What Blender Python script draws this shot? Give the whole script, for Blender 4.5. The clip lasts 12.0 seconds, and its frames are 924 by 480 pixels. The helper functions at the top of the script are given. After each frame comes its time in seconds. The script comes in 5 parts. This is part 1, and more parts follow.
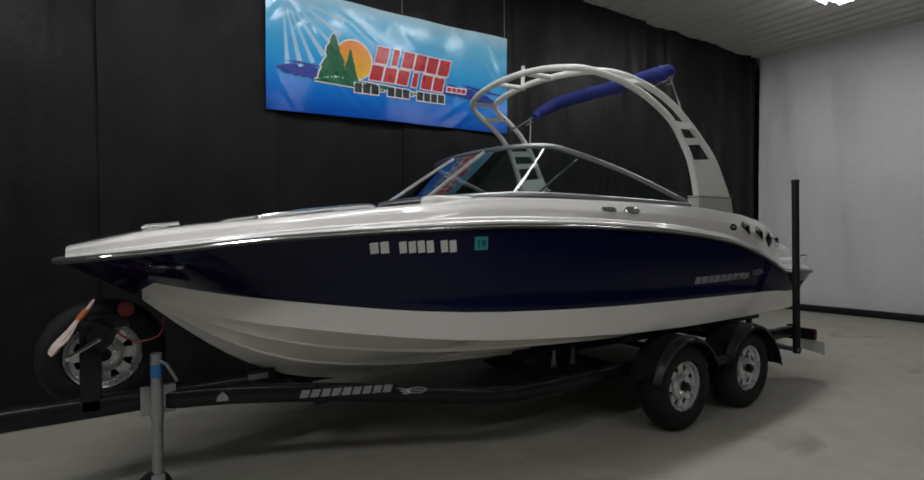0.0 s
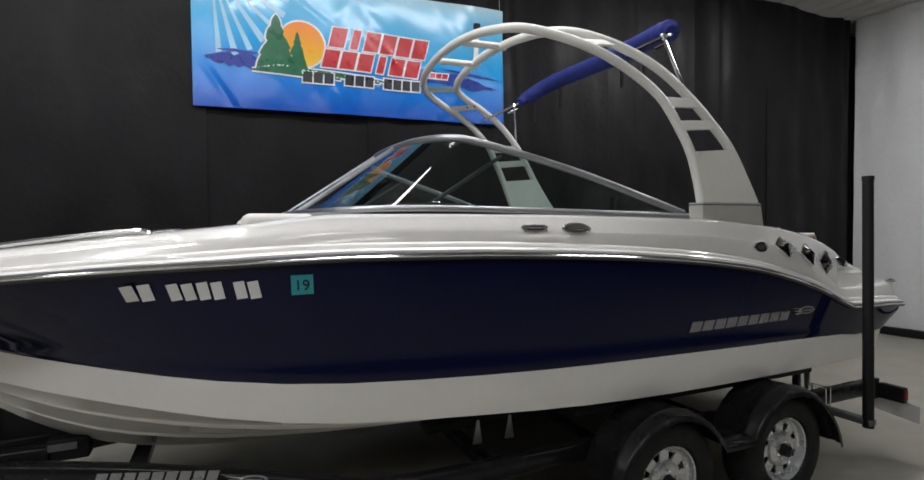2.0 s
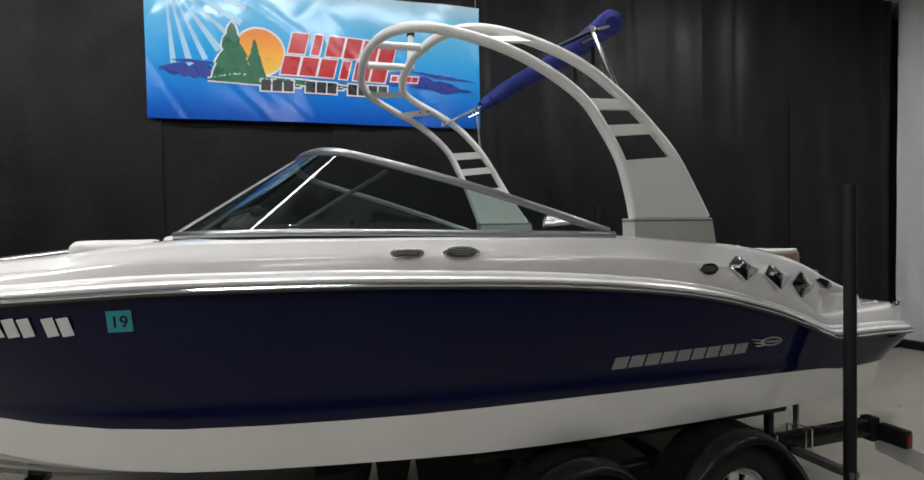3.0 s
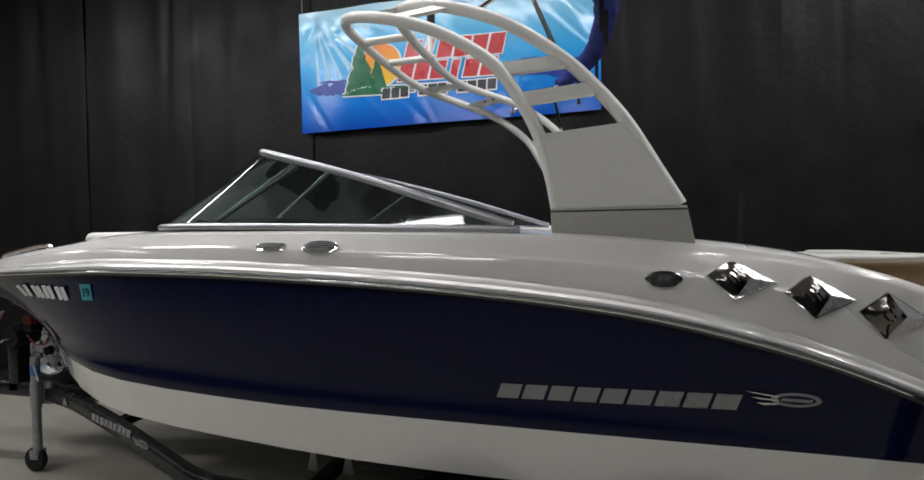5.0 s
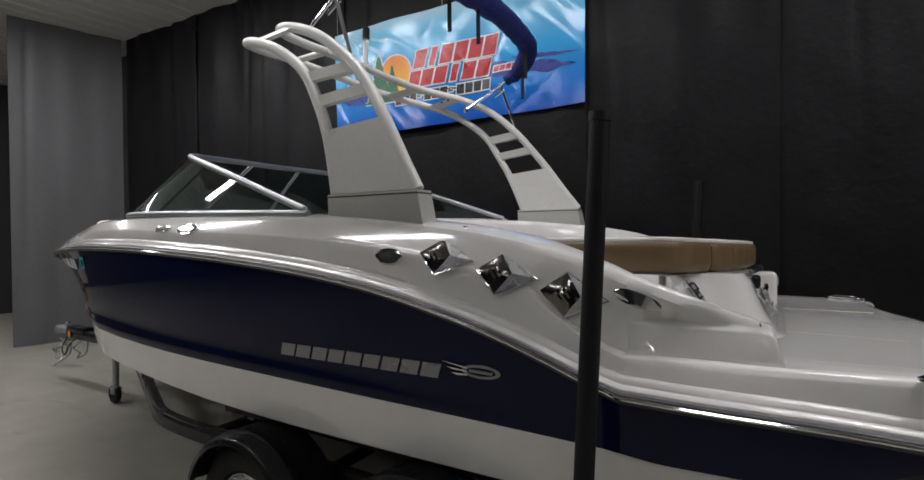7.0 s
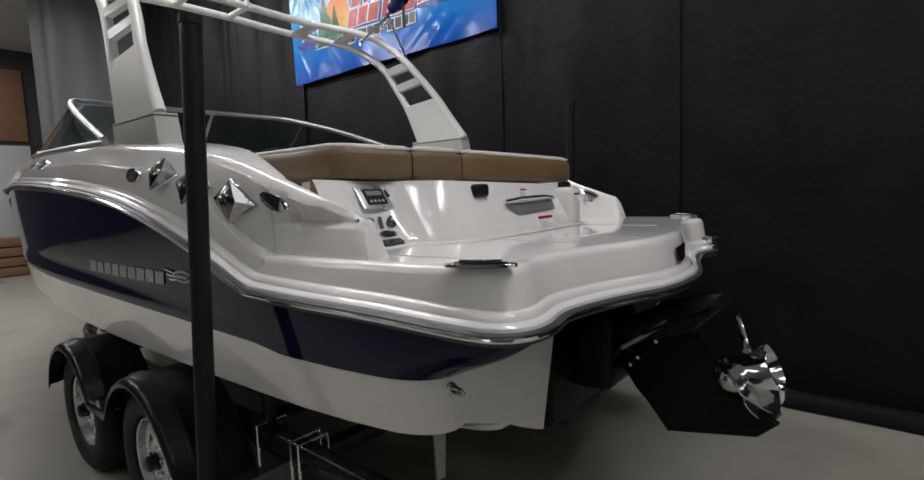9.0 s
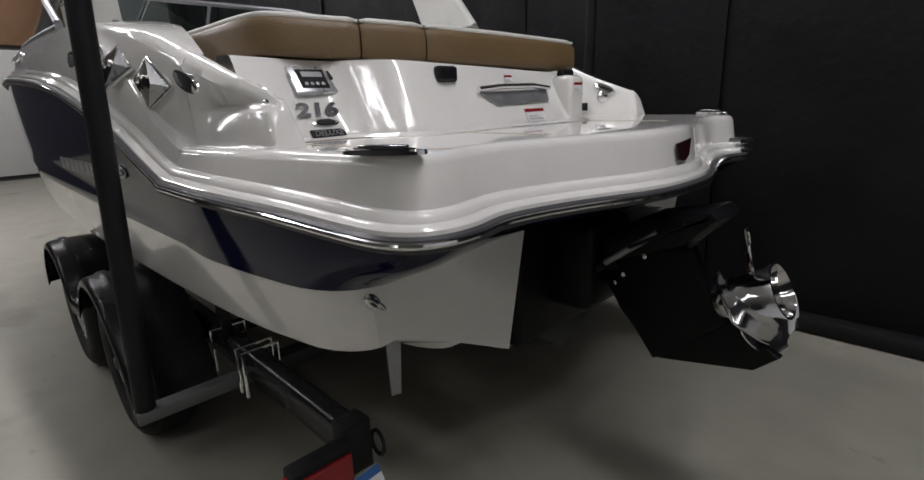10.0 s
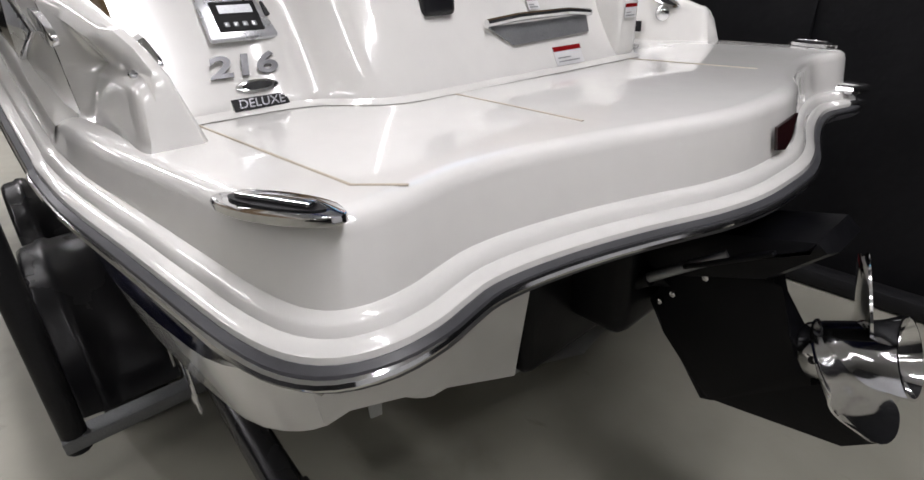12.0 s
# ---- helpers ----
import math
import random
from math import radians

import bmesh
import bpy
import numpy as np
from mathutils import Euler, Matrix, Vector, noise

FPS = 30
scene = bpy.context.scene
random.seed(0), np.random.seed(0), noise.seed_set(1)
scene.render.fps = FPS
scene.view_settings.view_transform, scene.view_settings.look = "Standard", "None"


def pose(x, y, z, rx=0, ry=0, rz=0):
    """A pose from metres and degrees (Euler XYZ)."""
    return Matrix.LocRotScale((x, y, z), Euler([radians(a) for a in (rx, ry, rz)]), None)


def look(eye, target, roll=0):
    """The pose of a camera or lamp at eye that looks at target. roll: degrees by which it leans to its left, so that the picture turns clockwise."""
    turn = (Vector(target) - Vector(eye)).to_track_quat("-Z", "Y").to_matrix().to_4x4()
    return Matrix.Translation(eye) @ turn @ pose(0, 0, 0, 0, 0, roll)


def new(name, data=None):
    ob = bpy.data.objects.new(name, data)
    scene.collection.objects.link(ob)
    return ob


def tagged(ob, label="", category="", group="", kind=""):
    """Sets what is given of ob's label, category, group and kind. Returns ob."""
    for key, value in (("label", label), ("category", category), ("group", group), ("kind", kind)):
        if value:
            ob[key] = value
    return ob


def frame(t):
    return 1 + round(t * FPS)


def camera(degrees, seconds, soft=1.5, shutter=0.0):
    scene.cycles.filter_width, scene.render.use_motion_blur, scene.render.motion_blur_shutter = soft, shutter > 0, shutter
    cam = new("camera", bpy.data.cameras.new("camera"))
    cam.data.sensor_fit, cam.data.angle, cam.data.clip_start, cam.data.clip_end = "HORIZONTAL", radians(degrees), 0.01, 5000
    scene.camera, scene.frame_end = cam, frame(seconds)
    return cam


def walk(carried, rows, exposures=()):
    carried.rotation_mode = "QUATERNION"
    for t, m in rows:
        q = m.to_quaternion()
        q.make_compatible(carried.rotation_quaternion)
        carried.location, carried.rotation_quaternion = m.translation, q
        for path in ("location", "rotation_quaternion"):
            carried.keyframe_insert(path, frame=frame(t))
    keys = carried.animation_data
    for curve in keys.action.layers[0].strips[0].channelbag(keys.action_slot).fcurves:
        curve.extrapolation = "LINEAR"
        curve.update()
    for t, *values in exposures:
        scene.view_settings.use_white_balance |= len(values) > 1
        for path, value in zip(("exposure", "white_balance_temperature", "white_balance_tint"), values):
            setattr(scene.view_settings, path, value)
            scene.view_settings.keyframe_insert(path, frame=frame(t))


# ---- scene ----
cam = camera(83.5, 12.0)
PATH = [
    (0, (-5.46, -3.558, 1.565), (-4.359, -1.889, 1.524), -0.3),
    (0.5, (-5.125, -3.445, 1.547), (-4.051, -1.758, 1.501), -0.4),
    (1, (-4.78, -3.323, 1.563), (-3.781, -1.591, 1.516), -0.5),
    (1.5, (-4.361, -3.238, 1.609), (-3.473, -1.446, 1.561), -0.5),
    (2, (-3.94, -3.214, 1.708), (-3.125, -1.388, 1.657), -0.5),
    (2.5, (-3.531, -3.229, 1.791), (-2.757, -1.385, 1.736), -0.5),
    (3, (-3.103, -3.235, 1.806), (-2.463, -1.34, 1.756), -0.8),
    (3.5, (-2.682, -3.159, 1.777), (-2.236, -1.21, 1.73), -0.7),
    (5.5, (-0.883, -3.041, 1.761), (-1.584, -1.169, 1.712), -0.9),
    (6, (-0.481, -2.947, 1.728), (-1.323, -1.133, 1.683), -0.8),
    (6.5, (-0.089, -2.864, 1.699), (-1.037, -1.103, 1.667), -0.8),
    (7, (0.259, -2.739, 1.662), (-0.764, -1.021, 1.634), -0.5),
    (9, (1.464, -1.974, 1.467), (0.206, -0.432, 1.265), -2.2),
    (9.5, (1.55, -1.761, 1.401), (0.221, -0.312, 1.031), -2.2),
    (10, (1.528, -1.572, 1.362), (0.157, -0.211, 0.844), -2.15),
    (10.5, (1.497, -1.428, 1.351), (0.118, -0.134, 0.699), -2.2),
    (11, (1.444, -1.283, 1.356), (0.067, -0.054, 0.586), -2.2),
    (11.5, (1.375, -1.197, 1.403), (0.001, -0.02, 0.549), -2.25),
    (12, (1.23, -1.135, 1.492), (-0.131, 0.029, 0.602), -2.2),
]
walk(cam, [(t, look(eye, target, roll)) for t, eye, target, roll in PATH], [(0, -0.32, 6500, 10.0), (0.45, 0.26, 6500, 10.1), (1.5, 0.20, 6500, 10.2), (3.5, 0.29, 6500, 10.5), (5.5, 0.06, 6500, 11.2), (7.0, -0.08, 6500, 12.5), (9.0, 0.14, 6500, 12.5), (10.5, 0.28, 6500, 13.2), (11.0, 0.45, 6500, 13.5), (11.5, 0.5, 6500, 13.8), (12, 0.70, 6500, 13.6)])

# ---- world and light ----
world = bpy.data.worlds.new("world")
world.use_nodes = True
scene.world = world
world.node_tree.nodes["Background"].inputs[0].default_value = (0.5, 0.52, 0.55, 1)
world.node_tree.nodes["Background"].inputs[1].default_value = 0.008


# ---- materials ----
def mat(name, color, rough=0.5, metal=0.0, var=0.12, scale=8.0, bump=0.0, bump_scale=60.0, coat=0.0, fine=None, spec=0.5):
    """Plain surface with variation at two scales and fine relief."""
    m = bpy.data.materials.new(name)
    m.use_nodes = True
    nt = m.node_tree
    b = nt.nodes["Principled BSDF"]
    b.inputs["Metallic"].default_value = metal
    b.inputs["Coat Weight"].default_value = coat
    b.inputs["Specular IOR Level"].default_value = spec
    geo = nt.nodes.new("ShaderNodeTexCoord")
    n1 = nt.nodes.new("ShaderNodeTexNoise")
    n1.inputs["Scale"].default_value = scale
    n1.inputs["Detail"].default_value = 6
    n2 = nt.nodes.new("ShaderNodeTexNoise")
    n2.inputs["Scale"].default_value = fine or scale * 12
    n2.inputs["Detail"].default_value = 4
    add = nt.nodes.new("ShaderNodeMath")
    add.operation = "ADD"
    nt.links.new(geo.outputs["Object"], n1.inputs["Vector"])
    nt.links.new(geo.outputs["Object"], n2.inputs["Vector"])
    nt.links.new(n1.outputs["Fac"], add.inputs[0])
    nt.links.new(n2.outputs["Fac"], add.inputs[1])
    ramp = nt.nodes.new("ShaderNodeMapRange")
    ramp.inputs["From Min"].default_value, ramp.inputs["From Max"].default_value = 0.6, 1.4
    ramp.inputs["To Min"].default_value, ramp.inputs["To Max"].default_value = 1 - var, 1 + var
    nt.links.new(add.outputs[0], ramp.inputs["Value"])
    mix = nt.nodes.new("ShaderNodeVectorMath")
    mix.operation = "SCALE"
    mix.inputs[0].default_value = color
    nt.links.new(ramp.outputs[0], mix.inputs["Scale"])
    nt.links.new(mix.outputs[0], b.inputs["Base Color"])
    rr = nt.nodes.new("ShaderNodeMapRange")
    rr.inputs["From Min"].default_value, rr.inputs["From Max"].default_value = 0.3, 0.7
    rr.inputs["To Min"].default_value, rr.inputs["To Max"].default_value = rough * 0.8, min(1, rough * 1.2)
    nt.links.new(n1.outputs["Fac"], rr.inputs["Value"])
    nt.links.new(rr.outputs[0], b.inputs["Roughness"])
    if bump:
        n3 = nt.nodes.new("ShaderNodeTexNoise")
        n3.inputs["Scale"].default_value = bump_scale
        nt.links.new(geo.outputs["Object"], n3.inputs["Vector"])
        bp = nt.nodes.new("ShaderNodeBump")
        bp.inputs["Strength"].default_value = bump
        bp.inputs["Distance"].default_value = 0.01
        nt.links.new(n3.outputs["Fac"], bp.inputs["Height"])
        nt.links.new(bp.outputs[0], b.inputs["Normal"])
    return m


def glass(name, tint):
    m = bpy.data.materials.new(name)
    m.use_nodes = True
    nt = m.node_tree
    nt.nodes.remove(nt.nodes["Principled BSDF"])
    out = nt.nodes["Material Output"]
    tr = nt.nodes.new("ShaderNodeBsdfTransparent")
    tr.inputs[0].default_value = tint
    gl = nt.nodes.new("ShaderNodeBsdfGlossy")
    gl.inputs["Roughness"].default_value = 0.02
    lw = nt.nodes.new("ShaderNodeLayerWeight")
    lw.inputs["Blend"].default_value = 0.5
    pw = nt.nodes.new("ShaderNodeMath")
    pw.operation = "POWER"
    pw.inputs[1].default_value = 5.0
    fr = nt.nodes.new("ShaderNodeMapRange")
    fr.inputs["To Min"].default_value, fr.inputs["To Max"].default_value = 0.05, 1.0
    nt.links.new(lw.outputs["Facing"], pw.inputs[0])
    nt.links.new(pw.outputs[0], fr.inputs["Value"])
    mx = nt.nodes.new("ShaderNodeMixShader")
    nt.links.new(fr.outputs[0], mx.inputs[0])
    nt.links.new(tr.outputs[0], mx.inputs[1])
    nt.links.new(gl.outputs[0], mx.inputs[2])
    nt.links.new(mx.outputs[0], out.inputs[0])
    return m


def glow(name, color, strength):
    m = bpy.data.materials.new(name)
    m.use_nodes = True
    b = m.node_tree.nodes["Principled BSDF"]
    b.inputs["Emission Color"].default_value = (*color, 1)
    b.inputs["Emission Strength"].default_value = strength
    return m


GEL = mat("white_gelcoat", (0.78, 0.77, 0.74), 0.13, 0, 0.03, 1.5, 0, coat=0.8)
GELGREY = mat("nonskid_gelcoat", (0.76, 0.755, 0.735), 0.42, 0, 0.03, 6, 0.25, 300)
NAVY = mat("navy_gelcoat", (0.005, 0.0065, 0.032), 0.07, 0, 0.12, 1.2, 0, coat=0.0, spec=0.24)
CHROME = mat("polished_steel", (0.75, 0.75, 0.76), 0.09, 1, 0.05, 10)
ALU = mat("brushed_aluminium", (0.42, 0.43, 0.45), 0.38, 1, 0.08, 14)
DARKALU = mat("dark_aluminium", (0.12, 0.12, 0.125), 0.4, 1, 0.08, 14)
RAILRUB = mat("grey_rubber_rail", (0.05, 0.05, 0.055), 0.45, 0, 0.1)
TOWERW = mat("white_powder_coat", (0.74, 0.74, 0.70), 0.33, 0, 0.04, 4, 0.05, 200)
FOOTGREY = mat("grey_moulded_plastic", (0.42, 0.42, 0.385), 0.45, 0, 0.06, 6, 0.08, 160)
BLACKP = mat("black_paint", (0.012, 0.012, 0.014), 0.26, 0, 0.10, 3, 0.015, 60, spec=0.25)
BLACKM = mat("matt_black", (0.009, 0.009, 0.010), 0.6, 0, 0.2, 9, 0.1, 120, spec=0.25)
RUBBER = mat("tyre_rubber", (0.010, 0.010, 0.011), 0.65, 0, 0.2, 12, 0.2, 150, spec=0.3)
RIM = mat("silver_wheel_paint", (0.62, 0.63, 0.65), 0.28, 0.75, 0.1, 12)
GALV = mat("galvanised_steel", (0.38, 0.39, 0.40), 0.42, 0.8, 0.18, 25)
DULLSTEEL = mat("dull_steel", (0.16, 0.165, 0.17), 0.5, 0.7, 0.2, 20)
CURTAIN = mat("black_curtain", (0.007, 0.007, 0.008), 0.50, 0, 0.2, 2.5, 0.4, 14, spec=0.185)
CURTGREY = mat("grey_curtain", (0.11, 0.11, 0.112), 0.7, 0, 0.10, 1.5, 0.2, 6)
CURTWHITE = mat("pale_grey_curtain", (0.62, 0.625, 0.63), 0.62, 0, 0.06, 1.3, 0.4, 12)
CONCRETE = mat("concrete", (0.305, 0.295, 0.248), 0.5, 0, 0.13, 0.45, 0.03, 60, fine=3.5, spec=0.25)


def stain(m, scale, lo, hi, dark):
    """Irregular dark patches over a surface's own colour."""
    nt = m.node_tree
    b = nt.nodes["Principled BSDF"]
    src = b.inputs["Base Color"].links[0].from_socket
    tc = nt.nodes.new("ShaderNodeTexCoord")
    mp = nt.nodes.new("ShaderNodeMapping")
    mp.inputs["Scale"].default_value = (1.0, 1.9, 1.0)
    n = nt.nodes.new("ShaderNodeTexNoise")
    n.inputs["Scale"].default_value, n.inputs["Detail"].default_value, n.inputs["Distortion"].default_value = scale, 7, 0.6
    r = nt.nodes.new("ShaderNodeMapRange")
    r.interpolation_type = "SMOOTHSTEP"
    r.inputs["From Min"].default_value, r.inputs["From Max"].default_value = lo, hi
    r.inputs["To Min"].default_value, r.inputs["To Max"].default_value = 1.0, dark
    sc = nt.nodes.new("ShaderNodeVectorMath")
    sc.operation = "SCALE"
    nt.links.new(tc.outputs["Object"], mp.inputs[0])
    nt.links.new(mp.outputs[0], n.inputs["Vector"])
    nt.links.new(n.outputs["Fac"], r.inputs["Value"])
    nt.links.new(src, sc.inputs[0])
    nt.links.new(r.outputs[0], sc.inputs["Scale"])
    nt.links.new(sc.outputs[0], b.inputs["Base Color"])


stain(CONCRETE, 0.8, 0.58, 0.74, 0.62)
stain(CONCRETE, 5.0, 0.66, 0.76, 0.78)
CEIL = mat("white_metal_ceiling", (0.62, 0.62, 0.60), 0.45, 0, 0.05, 2)
WALLP = mat("darkened_wall", (0.04, 0.04, 0.042), 0.7, 0, 0.06, 2)
WALLW = mat("pale_wall", (0.55, 0.55, 0.53), 0.7, 0, 0.06, 2)
TAN = mat("tan_vinyl", (0.155, 0.100, 0.046), 0.45, 0, 0.10, 10, 0.2, 220)
VINYLW = mat("white_vinyl", (0.70, 0.69, 0.65), 0.4, 0, 0.05, 8, 0.15, 180)
CANVAS = mat("blue_canvas", (0.012, 0.022, 0.16), 0.8, 0, 0.2, 12, 0.5, 40)
GLASS = glass("tinted_glass", (0.40, 0.50, 0.47, 1))
RED = mat("red_lens", (0.24, 0.008, 0.010), 0.2, 0, 0.1)
DARKRED = mat("dark_red_lens", (0.018, 0.003, 0.004), 0.2, 0, 0.1)
MAROON = mat("dark_red_rubber", (0.16, 0.010, 0.014), 0.5, 0, 0.15)
TEAL = mat("teal_sticker", (0.03, 0.30, 0.34), 0.4, 0, 0.08)
SILVER = mat("silver_lettering", (0.31, 0.31, 0.33), 0.3, 0.6, 0.05, 6)
LETTERW = mat("white_lettering", (0.75, 0.75, 0.75), 0.4, 0, 0.05)
LAMP = glow("lamp_tube", (0.97, 0.965, 0.985), 14.0)


# ---- mesh helpers ----
def finish(bm, smooth):
    bmesh.ops.recalc_face_normals(bm, faces=bm.faces)
    for f in bm.faces:
        f.smooth = smooth


def mesh_ob(name, bm, material, smooth=True, angle=40):
    finish(bm, smooth)
    if smooth:
        lim = radians(angle)
        for e in bm.edges:
            if len(e.link_faces) == 2 and e.calc_face_angle(0) > lim:
                e.smooth = False
    me = bpy.data.meshes.new(name)
    bm.to_mesh(me)
    bm.free()
    me.materials.append(material)
    return new(name, me)


def part(name, bm, material, parent, label="", smooth=True, angle=40):
    ob = mesh_ob(name, bm, material, smooth, angle)
    ob.parent = parent
    if parent.parent is None and parent.type == "EMPTY":
        ob.matrix_parent_inverse = Matrix.Translation(-parent.location)
    if label:
        ob["label"] = label
    return ob


def thing(name, at, label, category, group="", kind=""):
    ob = new(name)
    ob.location = at
    ob.empty_display_size = 0.1
    return tagged(ob, label, category, group, kind)


def solid(name, bm, material, label, category, group="", kind="", smooth=True, angle=40):
    return tagged(mesh_ob(name, bm, material, smooth, angle), label, category, group, kind)


def box(x0, x1, y0, y1, z0, z1, bevel=0.0, segs=2, bm=None, m=None):
    b = bmesh.new()
    bmesh.ops.create_cube(b, size=1)
    bmesh.ops.scale(b, vec=(x1 - x0, y1 - y0, z1 - z0), verts=b.verts)
    bmesh.ops.translate(b, vec=((x0 + x1) / 2, (y0 + y1) / 2, (z0 + z1) / 2), verts=b.verts)
    if bevel:
        bmesh.ops.bevel(b, geom=b.edges, offset=bevel, segments=segs, affect="EDGES", profile=0.5)
    if m is not None:
        bmesh.ops.transform(b, matrix=m, verts=b.verts)
    return merge(bm, b)


def merge(bm, b):
    if bm is None:
        return b
    me = bpy.data.meshes.new("tmp")
    b.to_mesh(me)
    b.free()
    bm.from_mesh(me)
    bpy.data.meshes.remove(me)
    return bm


def grid(rows, close_u=False, close_v=False, bm=None):
    """A skin over rows of points."""
    b = bm or bmesh.new()
    vs = [[b.verts.new(p) for p in r] for r in rows]
    n, k = len(vs), len(vs[0])
    for i in range(n if close_u else n - 1):
        for j in range(k if close_v else k - 1):
            q = (vs[i][j], vs[i][(j + 1) % k], vs[(i + 1) % n][(j + 1) % k], vs[(i + 1) % n][j])
            try:
                b.faces.new(q)
            except ValueError:
                pass
    return b


def spline(pts, n):
    """Catmull-Rom through pts, n steps a span."""
    p = [Vector(v) for v in pts]
    p = [p[0] * 2 - p[1]] + p + [p[-1] * 2 - p[-2]]
    out = []
    for i in range(1, len(p) - 2):
        for k in range(n):
            t = k / n
            out.append(0.5 * (2 * p[i] + (p[i + 1] - p[i - 1]) * t + (2 * p[i - 1] - 5 * p[i] + 4 * p[i + 1] - p[i + 2]) * t * t
                              + (3 * p[i] - p[i - 1] - 3 * p[i + 1] + p[i + 2]) * t ** 3))
    return out + [p[-2]]


def tube(pts, r, segs=10, bm=None, closed=False, flat=1.0, cap=True):
    """A round (or flattened) bar along pts."""
    pts = [Vector(p) for p in pts]
    n = len(pts)
    rings = []
    up = None
    for i, p in enumerate(pts):
        d = (pts[(i + 1) % n] - pts[i - 1]) if closed else (pts[min(i + 1, n - 1)] - pts[max(i - 1, 0)])
        d.normalize()
        if up is None:
            up = Vector((0, 0, 1)) if abs(d.z) < 0.9 else Vector((1, 0, 0))
        s = d.cross(up).normalized()
        up = s.cross(d).normalized()
        rad = r[i] if isinstance(r, (list, tuple)) else r
        rings.append([p + rad * (math.cos(2 * math.pi * k / segs) * s + flat * math.sin(2 * math.pi * k / segs) * up) for k in range(segs)])
    b = grid(rings, close_u=closed, close_v=True, bm=bm)
    if not closed and cap:
        b.verts.ensure_lookup_table()
        vs = b.verts[len(b.verts) - n * segs:]
        b.faces.new(vs[:segs][::-1])
        b.faces.new(vs[-segs:])
    return b


def lathe(profile, segs, m, bm=None, closed=False):
    """Turn (radius, along) pairs about the z axis of m."""
    rows = [[m @ Vector((r * math.cos(2 * math.pi * k / segs), r * math.sin(2 * math.pi * k / segs), h)) for k in range(segs)] for r, h in profile]
    return grid(rows, close_u=closed, close_v=True, bm=bm)


def prism(outline, depth, m, bm=None, bevel=0.0):
    """A plate: outline in the xy plane of m, pushed along its z."""
    b = bmesh.new()
    lo = [b.verts.new(m @ Vector((x, y, 0))) for x, y in outline]
    hi = [b.verts.new(m @ Vector((x, y, depth))) for x, y in outline]
    n = len(lo)
    b.faces.new(lo[::-1])
    top = b.faces.new(hi)
    for i in range(n):
        b.faces.new((lo[i], lo[(i + 1) % n], hi[(i + 1) % n], hi[i]))
    if bevel:
        bmesh.ops.bevel(b, geom=list(top.edges), offset=bevel, segments=2, affect="EDGES", profile=0.5)
    return merge(bm, b)


def ellipse(a, b, n=24):
    return [(a * math.cos(2 * math.pi * k / n), b * math.sin(2 * math.pi * k / n)) for k in range(n)]


def basis(o, x, z):
    """A pose from its origin, x axis and (roughly) z axis."""
    x = Vector(x).normalized()
    y = Vector(z).cross(x).normalized()
    return Matrix.Translation(o) @ Matrix((x, y, x.cross(y))).transposed().to_4x4()


def lerp(table, x):
    xs = [p[0] for p in table]
    return float(np.interp(x, xs, [p[1] for p in table]))


def smooth_lerp(table, x):
    """Monotone cubic through a short table."""
    n = len(table)
    if x <= table[0][0]:
        return table[0][1]
    if x >= table[-1][0]:
        return table[-1][1]
    i = max(k for k in range(n - 1) if table[k][0] <= x)

    def slope(k):
        if k == 0 or k == n - 1:
            a, c = (0, 1) if k == 0 else (n - 2, n - 1)
            return (table[c][1] - table[a][1]) / (table[c][0] - table[a][0])
        d0 = (table[k][1] - table[k - 1][1]) / (table[k][0] - table[k - 1][0])
        d1 = (table[k + 1][1] - table[k][1]) / (table[k + 1][0] - table[k][0])
        return 0 if d0 * d1 <= 0 else 2 * d0 * d1 / (d0 + d1)
    h = table[i + 1][0] - table[i][0]
    t = (x - table[i][0]) / h
    a, c, s0, s1 = table[i][1], table[i + 1][1], slope(i) * h, slope(i + 1) * h
    return (2 * t ** 3 - 3 * t * t + 1) * a + (t ** 3 - 2 * t * t + t) * s0 + (3 * t * t - 2 * t ** 3) * c + (t ** 3 - t * t) * s1


# ---- room ----
Z_CEIL = 4.95
solid("floor", box(-16, 9, -10, 3, -0.12, 0), CONCRETE, "grey polished concrete floor with faint stains", "floor", kind="structure", smooth=False)
prof = []
for x in np.arange(-16, 9, 0.3):
    prof += [(x, 0), (x + 0.2, 0), (x + 0.22, 0.025), (x + 0.28, 0.025)]
b = grid([[(x, -10, Z_CEIL + d) for x, d in prof], [(x, 3, Z_CEIL + d) for x, d in prof]])
solid("ceiling", b, CEIL, "white ribbed metal ceiling", "ceiling", kind="structure", smooth=False)
solid("wall_north", box(-16, 9, 2.3, 2.45, 0, 5.1), WALLP, "plain wall added to close the hall, nearly black for dark reflections behind the curtains", "wall", kind="structure", smooth=False)
# Walls added to close the hall, nearly black so hull reflections stay dark.
solid("wall_south", box(-16, 9, -10.15, -10, 0, 5.1), WALLP, "plain wall added to close the hall, nearly black for dark reflections", "wall", kind="structure", smooth=False)
solid("wall_west", box(-14.15, -14, -10, 2.45, 0, 5.1), WALLP, "plain wall added to close the hall, nearly black for dark reflections", "wall", kind="structure", smooth=False)
solid("wall_east", box(9, 9.15, -10, 2.45, 0, 5.1), WALLP, "plain wall added to close the hall, nearly black for dark reflections", "wall", kind="structure", smooth=False)


